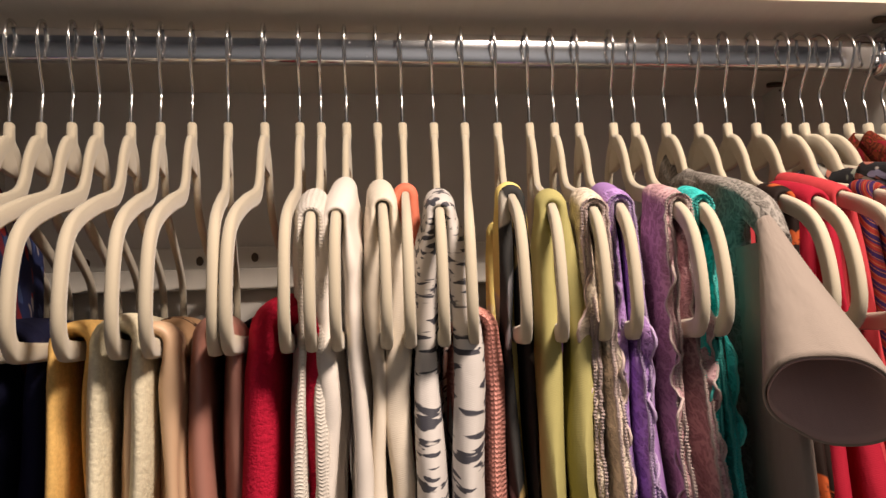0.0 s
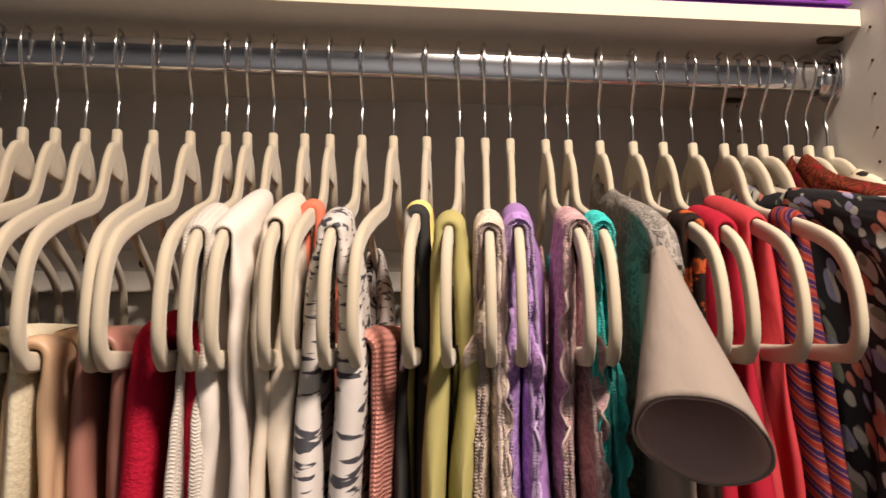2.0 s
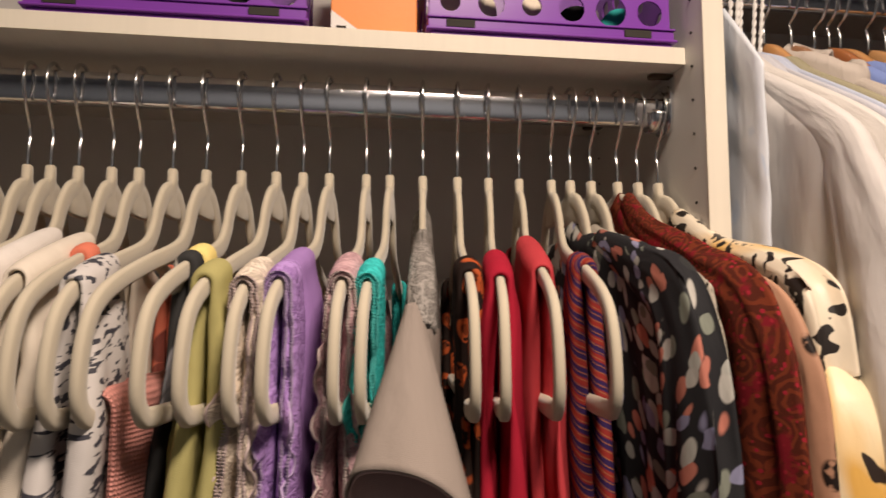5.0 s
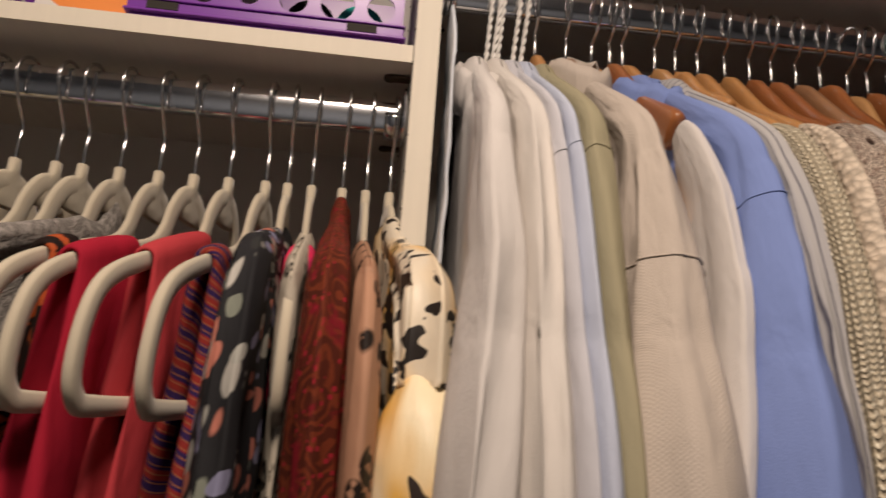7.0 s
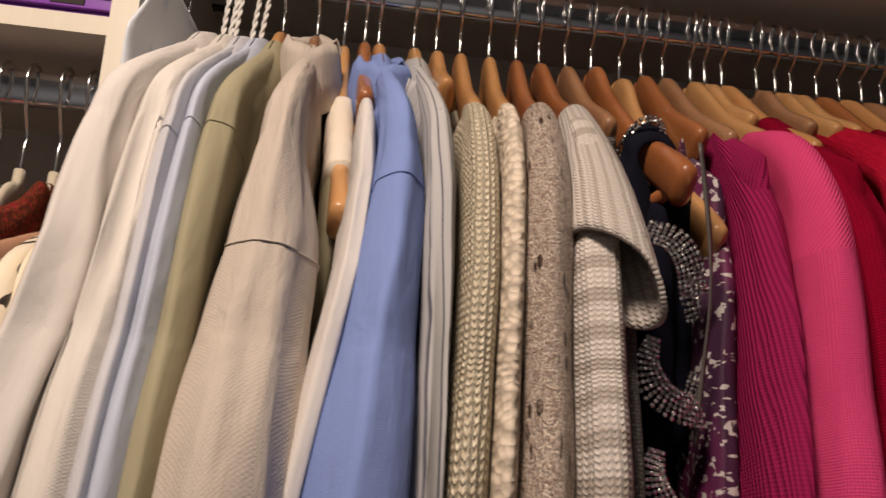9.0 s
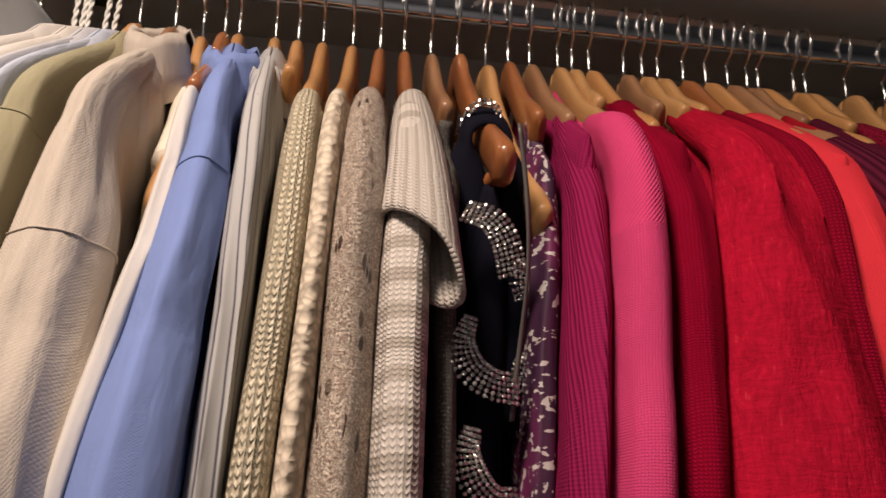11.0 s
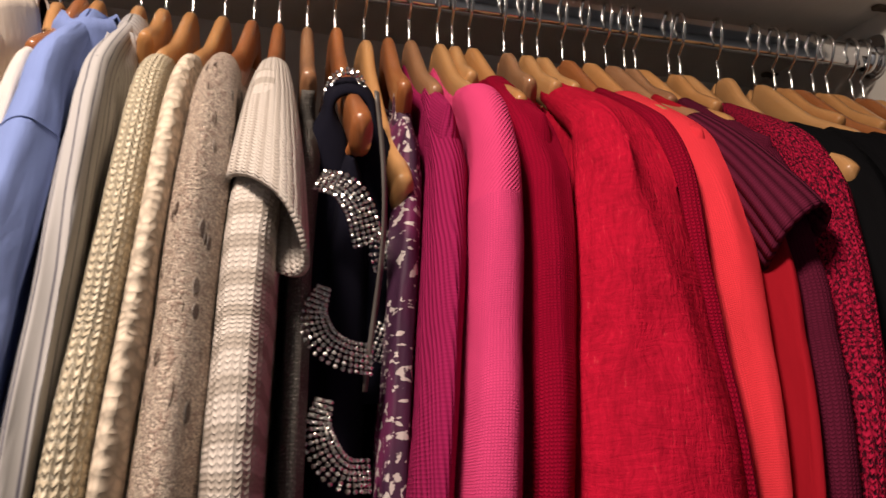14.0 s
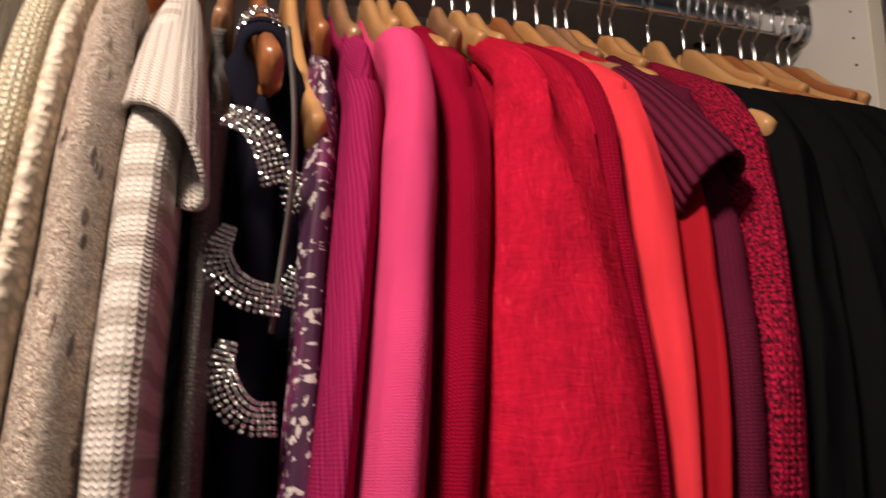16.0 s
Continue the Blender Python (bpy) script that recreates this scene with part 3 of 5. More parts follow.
def drape_grid(y0, y1, ztop, drop, seed, t0=0.006, t1=0.016, spread=0.0, folds=1.0, slope=0.0, scallop=0.0, h0=0.0028, rows=84, cols=36):
    """Cloth laid over an arm or bar: a flat roll down one side, over the top and down the other. Rows follow the length, columns go round the roll."""
    out = []
    yc, half = (y0 + y1) / 2, (y1 - y0) / 2
    arc = math.pi * t0 / 2
    length = 2 * (drop + arc)
    for r in range(rows):
        k = r / (rows - 1) * 2 - 1
        s = math.copysign(abs(k) ** 2.4, k) * length / 2
        a = abs(s)
        sign = math.copysign(1.0, s)
        down = max(0.0, a - arc)
        f = float(smooth_step(down, 0.0, 0.055))
        h = h0 + ((1.0 if h0 > 0.0045 else 0.88) * max(t0, t1 * 0.5) - h0) * float(smooth_step(down, 0.0, 0.03))
        if down == 0.0:
            cx, cz, nx, nz = t0 * math.sin(s / t0), t0 * (math.cos(s / t0) - 1), math.sin(s / t0), math.cos(s / t0)
        else:
            cx, cz, nx, nz = sign * (t0 + (max(t0, t1 * 0.5) - t0) * f), -t0 - down, sign, 0.0
        cx += min(1.0, down * 9) * folds * 0.0048 * wave((sign * 4, cz * 11, 2), seed)
        w = half + spread * float(smooth_step(down, 0.0, 0.30))
        w *= 1 + min(1.0, down * 6) * 0.10 * wave((sign * 7, cz * 9, 5), seed)
        g = min(1.0, down * 12)
        sway = g * folds * 0.007 * wave((cz * 7, sign * 5, 1.0), seed + 3)
        row = []
        for c in range(cols):
            q = 2 * math.pi * c / cols
            cy, sy = math.cos(q), math.sin(q)
            y = yc + w * math.copysign(abs(cy) ** 0.75, cy) + sway
            n = h * math.copysign(abs(sy) ** 0.8, sy)
            if scallop:
                y += math.copysign(scallop, cy) * abs(cy) ** 5 * (abs(math.sin(down * 95 + seed)) - 0.5 + 0.8 * wave((0, s * 30, 3), seed)) * min(1, down * 25)
            crease = abs(math.sin(y * 75 + seed * 1.7 + 3.5 * wave((y * 5, cz * 2.5, 0), seed))) - 0.6
            n += math.copysign(1, sy) * abs(sy) ** 0.4 * g * folds * (0.0012 + 0.0022 * f) * (crease + 0.9 * wave((y * 20, cz * 6, sign * 3), seed))
            row.append((cx + n * nx + g * folds * 0.003 * wave((y * 4, cz * 4, sign), seed), y, ztop + cz + n * nz + slope * (y - yc)))
        out.append(row)
    out = np.array(out)
    cap = [np.repeat(out[k].mean(0)[None], cols, 0)[None] for k in (0, -1)]
    return np.concatenate([cap[0], out, cap[1]], 0)


def edge_on(P, col, parent, material, seed):
    """A frilled thread edging that follows one long edge of a cloth."""
    line = P[1:-1, col]
    step = np.concatenate([[0], np.cumsum(np.linalg.norm(np.diff(line, axis=0), axis=1))])
    at = np.arange(0, step[-1], 0.0011)
    path = np.stack([np.interp(at, step, line[:, i]) for i in range(3)], 1)
    out = []
    for k, p in enumerate(path):
        r = 0.0010 + 0.0006 * (k % 2) + 0.0004 * wave((k * 0.37, 0, 0), seed)
        side = 0.0016 * (k % 2) + 0.002 * wave((k * 0.05, 2, 0), seed)
        out.append([(p[0] + r * math.cos(a) + 0.001 * wave((k * 0.21, 5, 0), seed), p[1] - side + r * math.sin(a), p[2] + 0.0004 * math.sin(a * 2)) for a in np.linspace(0, 2 * math.pi, 6, endpoint=False)])
    own("edging", mesh_grid("edging", np.array(out), True), material, parent, "pale frilled thread edging")


def frill(y, z0, z1, x0, way, width, seed, parent, material, edge):
    """A scalloped lace trim that runs down the near edge of a cloth and stands off it sideways, with a thread along its rim."""
    n, m = 150, 7
    P = np.zeros((n, m, 3))
    for r in range(n):
        z = z0 + (z1 - z0) * r / (n - 1)
        w = width * (0.45 + 0.55 * abs(math.sin(z * 118 + seed)) + 0.9 * wave((0, z * 14, 1), seed)) * min(1.0, 0.35 + (z0 - z) * 12)
        c = x0 + 0.007 * wave((2, z * 9, 0), seed) + way * (z0 - z) * 0.02
        for j in range(m):
            u = j / (m - 1)
            P[r, j] = (c + way * w * u, y - 0.006 * u * math.sin(z * 140 + 2 * seed) - 0.004 * u + 0.005 * wave((1, z * 20, 3), seed), z - 0.006 * u)
    lace_trim = own("lace_trim", mesh_grid("lace_trim", P), material, parent, thick=0.0008)
    rim = P[:, -1]
    a = np.linspace(0, 2 * math.pi, 6, endpoint=False)
    T = np.array([[(p[0] + 0.0011 * math.cos(t), p[1] + 0.0011 * math.sin(t), p[2] + 0.0008 * math.sin(k * 2.1)) for t in a] for k, p in enumerate(rim)])
    own("edging", mesh_grid("edging", T, True), edge, lace_trim, "pale thread along the scallops")


def on_slim(k, name, label, category, material, seed=None, **kw):
    """A strap or cloth over the near arm of slim hanger k (and the far one), or over its bar."""
    seed = k if seed is None else seed
    top = tagged(new(name), label, category)
    top.matrix_basis = slim_pose(k)
    bar = kw.pop("bar", False)
    both = kw.pop("both", not bar)
    y0, y1 = kw.pop("y0"), kw.pop("y1")
    edging = kw.pop("edging", None)
    t0 = kw.pop("t0", 0.0095 if bar else 0.0070 if kw["t1"] > 0.010 else 0.0056)
    ym = (y0 + y1) / 2
    for way in ((1, -1) if both else (1,)):
        a, b = sorted((way * y0, way * y1))
        z = -0.1825 + max(0.005, 0.42 * kw["t1"]) if bar else (arm_z(y0) + arm_z(y1)) / 2 - 0.0075
        slope = 0.0 if bar else way * (arm_z(y1) - arm_z(y0)) / (y1 - y0)
        P = drape_grid(a, b, z + 0.0035, seed=seed + (5 if way < 0 else 0), slope=slope, t0=t0, h0=max(0.005, 0.42 * kw["t1"]) if bar else 0.0042, **kw)
        cut = len(P) // 2 if bar else len(P) - 1
        cloth = own("panel" if bar else "strap", mesh_grid("cloth", P[:cut + 1], True), material, top)
        if bar:
            own("panel", mesh_grid("cloth", P[cut:], True), material, top)
        if edging and way == 1:
            for col in (16, 19):
                edge_on(P, col, cloth, edging, seed)
            for side in (1, -1):
                frill(y0 - 0.006, z - 0.05 - 0.03 * (side > 0), z - 0.42, side * 0.3 * kw["t1"], side, 0.011 * min(1.0, kw["t1"] / 0.013), seed + side, cloth, material, edging)
    return top


def body_grid(yf, yb, ztop, hem, tx, seed, t_top=0.006, folds=1.0, rows=56, cols=80, flare=0.0, nearx=1.0, shift=0.0):
    """A hanging garment as a flat tube; ztop(y) gives its upper rim. Rows run down."""
    out = []
    yc, half = (yf + yb) / 2, (yb - yf) / 2
    for r in range(rows):
        v = (r / (rows - 1)) ** 2.1
        row = []
        for c in range(cols):
            a = 2 * math.pi * c / cols
            cy, sx = math.cos(a), math.sin(a)
            y = yc - half * math.copysign(abs(cy) ** 0.8, cy)
            zt = ztop(y)
            z = zt + (hem - zt) * v
            down = zt - z
            f = float(smooth_step(down, 0.0, 0.10))
            t = (t_top + (tx - t_top) * f) * math.sqrt(min(1.0, 0.002 + down / (1.5 * t_top)))
            x = t * math.copysign(abs(sx) ** 0.6, sx) + shift * f
            y -= flare * float(smooth_step(down, 0.02, 0.4)) * cy
            g = min(1.0, down * 22)
            x += g * folds * 0.005 * (abs(math.sin(y * 60 + seed + 5 * wave((y * 5, z * 2.5, 0), seed))) - 0.6 + wave((y * 16, z * 4, sx * 2), seed))
            y += g * folds * 0.008 * wave((z * 6, sx * 1.5, 0.3), seed + 2)
            row.append((x, y, z))
        out.append(row)
    return np.array(out)


def sleeve_grid(path, hx, hn, seed, folds=1.0, sides=40, n=60, power=0.85):
    """A sleeve swept along a path of (y, z), with half-widths along it that follow hx and hn."""
    pts = spline([(0, y, z) for y, z in path], n)
    k = np.linspace(0, 1, n)
    wx = np.interp(k, np.linspace(0, 1, len(hx)), hx)
    wn = np.interp(k, np.linspace(0, 1, len(hn)), hn)
    P = sweep(pts, wx, wn, sides, power, close=True)
    count = 2.0 + 1.0 * (seed % 2)
    for r in range(P.shape[0]):
        size = min(1.0, wx[min(r, n - 1)] / 0.021)
        g = folds * min(1.0, max(0, r - 6) / 16)
        for c in range(sides):
            x, y, z = P[r, c]
            a = 2 * math.pi * c / sides
            ph = a * count + seed * 1.3 + 3.0 * wave((z * 3.2, 0.3, 0), seed)
            pleat = (abs(math.sin(ph)) ** 0.7 - 0.6) * 0.010 + (abs(math.sin(a * 1.5 + seed + 2.2 * wave((z * 2.1, 5, 0), seed)))- 0.6) * 0.009
            drag = 0.0065 * wave((math.cos(a) * 1.8 + z * 3, math.sin(a) * 1.8, z * 12), seed)
            b = (pleat + drag) * size
            P[r, c, 0] += g * (b * math.cos(a) + 0.004 * wave((0, z * 4, 2), seed))
            P[r, c, 1] += g * b * math.sin(a) * 1.3
    return P


def seam_on(P, row, parent, material, radius=0.0007):
    """A stitched seam round a sleeve: a thin cord that follows one of its rings."""
    ring, mid = P[row], P[row].mean(0)
    ring = mid + (ring - mid) * 1.012
    n = len(ring)
    tan = np.roll(ring, -1, 0) - np.roll(ring, 1, 0)
    tan /= np.linalg.norm(tan, axis=1)[:, None]
    out = (ring - mid) / np.linalg.norm(ring - mid, axis=1)[:, None]
    side = np.cross(tan, out)
    a = np.linspace(0, 2 * math.pi, 6, endpoint=False)
    Q = ring[:, None] + radius * (np.cos(a)[None, :, None] * out[:, None] + np.sin(a)[None, :, None] * side[:, None])
    own("seam", mesh_grid("seam", np.concatenate([Q, Q[:1]], 0), True), material, parent)


def collar_grid(z, half_y, half_x, height, seed, lean=0.012, open_front=0.25, cy=0.0, fall=0.0):
    """A turned-down shirt collar: a stand that rises and a leaf that falls outside it. fall: how steeply it drops towards the near side."""
    out = []
    prof = [(0.0, 0.0, 0.0), (0.002, 0.002, 0.5), (0.003, 0.002, 0.9), (0.006, 0.006, 1.0), (0.011, 0.010, 0.8), (0.014, 0.013, 0.3), (0.017, 0.016, -0.25)]
    n = 44
    for oy, ox, h in prof:
        row = []
        for c in range(n):
            a = open_front + (2 * math.pi - 2 * open_front) * c / (n - 1) + math.pi / 2
            w = 0.003 * wave((math.cos(a), math.sin(a), h), seed)
            y = (half_y + oy) * math.cos(a) + lean * (1 - h) + cy
            row.append(((half_x + ox) * math.sin(a) + w, y, z + height * h + 0.006 * wave((math.cos(a) * 2, math.sin(a) * 2, 0), seed + 3) + fall * y))
        out.append(row)
    return np.array(out)


def wood_shoulder(y):
    """Upper side of a wooden hanger, y from the neck."""
    return float(np.interp(abs(y), (0, 0.02, 0.045, 0.097, 0.128, 0.18, 0.22, 0.25), (0.0, -0.010, -0.038, -0.082, -0.105, -0.136, -0.160, -0.185)))


NEAR = {}
HANG_Z = (1.40, 1.48, 1.60, 1.66)


def hung(hang, z, i):
    """Middle (i 0) or half-width (i 1) of a garment's near side at height z."""
    v = [h[i] for h in hang]
    return np.interp(z, HANG_Z, [v[2] + (v[2] - v[1]) * 0.55, v[2], v[1], v[0]])


def lean_out(P, hang, turn, drop):
    """Moves the near side of a garment along the rod, so that it hangs askew as its neighbours press it."""
    w = smooth_step(-P[..., 1], 0.06, 0.19)
    P[..., 0] += (hung(hang, P[..., 2] + NECK_B - drop, 0) - hang[0][0]) * w / math.cos(radians(turn))
    return P


def on_wood(name, label, category, material, neck, hang, tx, seed, hem=0.75, neck_half=0.05, scoop=0.02, sleeve=None, collar=None, yf=-0.205, t_top=0.012,
            folds=1.0, lift=0.006, flare=0.0, far=True, sleeve_mat=None, seam=None, drop=0.0, lower=None):
    """A garment on a wooden hanger: body, sleeves, collar. neck: x of its hanger's neck; hang: x and half-width of its near side at three heights, from the shoulder down."""
    top = tagged(new(name), label, category)
    turn = turn_of(neck, hang[0][0], 0.24)
    NEAR[neck] = hang[0][0]
    top.matrix_basis = pose(neck, ROD_B[0], NECK_B - drop) @ pose(0, 0, 0, 0, 0, turn)

    def rim(y):
        z = wood_shoulder(y) + lift
        if abs(y) < neck_half:
            z -= scoop * math.cos(y / neck_half * math.pi / 2)
        return z

    P = body_grid(yf, -yf - 0.02, rim, hem - NECK_B, tx, seed, t_top, folds, flare=flare)
    own("body", mesh_grid("body", lean_out(P, hang, turn, drop), True), material, top, thick=0.0016)
    if sleeve:
        for way in ((1, -1) if far else (1,)):
            s = dict(sleeve)
            path = s.pop("path")
            taper = s.pop("taper")
            s["hx"] = [k * float(hung(hang, z + NECK_B - drop, 1)) for k, (_, z) in zip(taper, path)]
            P = sleeve_grid([(way * y, z) for y, z in path], seed=seed + 11 * way, folds=folds, **s)
            if way == 1:
                lean_out(P, hang, turn, drop)
            cut = lower[0] if lower else len(P)
            cloth = own("sleeve", mesh_grid("sleeve", P[:cut + 1], True), sleeve_mat or material, top)
            if lower:
                own("lower_sleeve", mesh_grid("lower_sleeve", P[cut:], True), lower[1], cloth, "plain-knitted lower sleeve")
            if seam and way == 1:
                seam_on(P, seam, cloth, sleeve_mat or material)
    if collar:
        own("collar", mesh_grid("collar", collar_grid(seed=seed, **collar)), material, top, thick=0.002)
    return top


def long_sleeve(start=-0.14, ztip=-0.165, reach=-0.228, deep=0.05, end=-1.0, slant=0.025, top=0.6):
    """Shoulder to cuff: out along the arm of the hanger, round its end and down. slant: how much further out it hangs lower down."""
    r = (ztip + 0.165) * 0.6
    out = -reach
    path = [(start, wood_shoulder(start) - 0.004), (-(out - 0.053), -0.143 + r * 0.5), (-(out - 0.028), -0.185 + r), (-(out - 0.013), -0.235 + r), (-out, -0.30), (-(out + slant), -0.46), (-(out + slant), end)]
    return dict(path=path, taper=[top, top + 0.25, 0.95, 1.0, 1.0, 1.0, 1.0], hn=[0.012, 0.020, 0.029, 0.037, deep * 0.92, deep, deep * 0.8])


def short_sleeve(parent, name, label, material, top, end, r0, r1, tilt, seed, thick=0.003, bulge=0.5, flare=0.8, lift=0.0):
    """A wide short sleeve that stands off the shoulder: rings from top to end. r0, r1: half-widths along the rod and across; tilt: how much lower one side of its hem hangs."""
    inv = parent.matrix_basis.inverted()
    top, end = Vector(top), Vector(end)
    d = (end - top).normalized()
    e1 = (Vector((1, 0, 0)) - d * d.x).normalized()
    e2 = d.cross(e1)
    rings = []
    for r in range(30):
        k = r / 29
        c = top.lerp(end, k) + Vector((0, -0.012, 0.010)) * (bulge * math.sin(math.pi * k))
        row = []
        for a in np.linspace(0, 2 * math.pi, 48, endpoint=False):
            wob = 1 + 0.09 * k * wave((math.cos(a) * 1.6, math.sin(a) * 1.6, k * 2.2), seed)
            q = k**flare
            p = c + e1 * ((r0[0] + (r1[0] - r0[0]) * q) * wob * math.cos(a)) + e2 * ((r0[1] + (r1[1] - r0[1]) * q) * wob * math.sin(a)) + d * (tilt * k * math.cos(a) - lift * k * math.sin(a))
            row.append(tuple(inv @ p))
        rings.append(row)
    return own(name, mesh_grid(name, np.array(rings), True), material, parent, label, thick=thick)


def on_slim_body(k, name, label, category, material, yf, yb, tx, hem, seed, scoop=0.03, neck_half=0.05, t_top=0.008, folds=1.0, lift=0.004, sleeve=None, shift=0.0, thick=0.0016, flare=0.0, cap=0.0):
    """A blouse on the shoulders of slim hanger k."""
    top = tagged(new(name), label, category)
    top.matrix_basis = slim_pose(k)

    def rim(y):
        z = min(arm_z(y), cap) + lift
        if abs(y) < neck_half:
            z -= scoop * math.cos(y / neck_half * math.pi / 2)
        return z

    own("body", mesh_grid("body", body_grid(yf, yb, rim, hem - NECK_A, tx, seed, t_top, folds, shift=shift, flare=flare), True), material, top, thick=thick)
    if sleeve:
        own("sleeve", mesh_grid("sleeve", sleeve_grid(seed=seed + 4, **sleeve), True), material, top)
    return top


# ---- cloth materials
M_MAROON = woven("maroon_cloth", (0.16, 0.03, 0.03))
M_NAVY = woven("midnight_navy_cloth", (0.012, 0.013, 0.035))
M_HEATHER = woven("heather_blue_jersey", (0.20, 0.19, 0.27), 0.002, 0.3)
M_YELLOW = terry("apricot_brushed_knit", (0.86, 0.50, 0.17), 300, 0.0006)
M_CREAM = terry("cream_fleece", (0.80, 0.70, 0.52), 260, 0.001)
M_CHIFFON = satin("tan_chiffon", (0.62, 0.42, 0.27), 0.5)
M_LEO_TAN = leopard("tan_leopard_chiffon", (0.54, 0.34, 0.19), (0.05, 0.025, 0.015), 32)
M_MAUVE = satin("mauve_satin", (0.40, 0.19, 0.15), 0.42)
M_BLACK = woven("black_cloth", (0.010, 0.010, 0.012))
M_CRIMSON = terry("crimson_terry", (0.50, 0.014, 0.045), 330, 0.0016)
M_WHITE_KNIT = knit("white_eyelet_knit", (0.74, 0.69, 0.63), 0.0026, 0.0022, 1.6, 0.0006)
M_WHITE = woven("white_cotton", (0.74, 0.69, 0.64), 0.0012, 0.06)
M_IVORY = woven("ivory_cotton_voile", (0.72, 0.65, 0.55), 0.0012, 0.08)
M_CORAL_PRINT = floral("coral_brown_print", (0.55, 0.16, 0.10), [(0.75, 0.30, 0.22), (0.10, 0.03, 0.03)], 30)
M_FEATHER = streaked("white_and_black_feather_print", (0.60, 0.57, 0.55), (0.05, 0.05, 0.065), 190, (0.45, 1.0), 0.55)
M_SALMON = knit("salmon_knit", (0.80, 0.36, 0.31), 0.0034, 0.0030, 0.9)
M_PRINT16 = floral("yellow_black_floral", (0.03, 0.03, 0.03), [(0.75, 0.55, 0.18), (0.70, 0.66, 0.58), (0.30, 0.30, 0.33), (0.7, 0.5, 0.2)], 30)
M_YELLOWFLOR = floral("pale_yellow_floral", (0.72, 0.56, 0.20), [(0.45, 0.42, 0.40), (0.75, 0.68, 0.50), (0.05, 0.05, 0.05)], 24)
M_GREEN = woven("olive_green_jersey", (0.40, 0.365, 0.15), 0.0014, 0.14)
M_BEIGE_LACE = lace("beige_lace", (0.66, 0.58, 0.48), (0.40, 0.33, 0.26))
M_OFFWHITE = woven("off_white_cotton", (0.74, 0.68, 0.60), 0.0012, 0.08)
M_LILAC = lace("lilac_lace", (0.40, 0.25, 0.55), (0.24, 0.12, 0.36))
M_LILAC_J = woven("lilac_jersey", (0.34, 0.20, 0.47), 0.0014, 0.12)
M_MAUVE_LACE = lace("dusty_mauve_lace", (0.52, 0.34, 0.36), (0.33, 0.18, 0.20))
M_TEAL = lace("teal_lace", (0.05, 0.50, 0.48), (0.02, 0.30, 0.29))
M_EDGE = terry("pale_thread", (0.62, 0.50, 0.48), 900, 0.0004)
M_EDGE_LILAC = terry("lilac_thread", (0.50, 0.38, 0.62), 900, 0.0004)
M_EDGE_TEAL = terry("teal_thread", (0.10, 0.55, 0.52), 900, 0.0004)
M_TAUPE = woven("taupe_crepe", (0.29, 0.245, 0.215), 0.0014, 0.08)
M_LINING = woven("dusty_mauve_lining", (0.46, 0.32, 0.30), 0.0014, 0.1)
M_TAUPE_LACE = lace("grey_lace", (0.27, 0.25, 0.23), (0.12, 0.11, 0.10))
M_LEO_RED = leopard("orange_black_leopard", (0.020, 0.012, 0.010), (0.42, 0.085, 0.025), 70)
M_RED = woven("coral_red_jersey", (0.36, 0.016, 0.036), 0.0014, 0.16)
M_CORAL = woven("coral_jersey", (0.46, 0.050, 0.060), 0.0014, 0.16)
M_AZTEC = banded("navy_orange_stripe", (0.035, 0.018, 0.075), (0.26, 0.03, 0.02), 0.013, 0.45, True, False, 0.9, (0.30, 0.11, 0.05))
M_BLACK_FLORAL = floral("black_floral_chiffon", (0.018, 0.018, 0.02), [(0.55, 0.53, 0.48), (0.30, 0.30, 0.45), (0.50, 0.50, 0.45), (0.60, 0.22, 0.16), (0.25, 0.27, 0.22)], 80, size=0.48)
M_SNOW = leopard("cream_black_snow_leopard", (0.60, 0.54, 0.44), (0.02, 0.018, 0.015), 60, stretch=0.8)
M_PAISLEY = paisley("rust_paisley", (0.085, 0.018, 0.010), (0.17, 0.035, 0.015), (0.20, 0.012, 0.02))
M_BLUSH_LEO = leopard("blush_spotted_satin", (0.50, 0.28, 0.18), (0.02, 0.014, 0.012), 44, 0.5)
M_TIGER = streaked("cream_gold_tiger_satin", (0.72, 0.64, 0.50), (0.02, 0.016, 0.014), 70, (0.7, 0.9), 0.545, 0.4, (0.74, 0.46, 0.14), 0.012)
M_GOLD = streaked("gold_cream_brushed_satin", (0.80, 0.70, 0.48), (0.03, 0.02, 0.016), 46, (0.8, 0.35), 0.67, 0.4, (0.72, 0.42, 0.10), 0.012)
M_PINKSCARF = floral("pink_teal_scarf", (0.65, 0.03, 0.10), [(0.02, 0.20, 0.18), (0.6, 0.35, 0.35), (0.7, 0.05, 0.15)], 40, size=0.5)

M_PATCH = floral("blue_red_white_print", (0.03, 0.04, 0.12), [(0.55, 0.06, 0.05), (0.55, 0.5, 0.5), (0.10, 0.16, 0.40), (0.35, 0.05, 0.06)], 60, size=0.5)

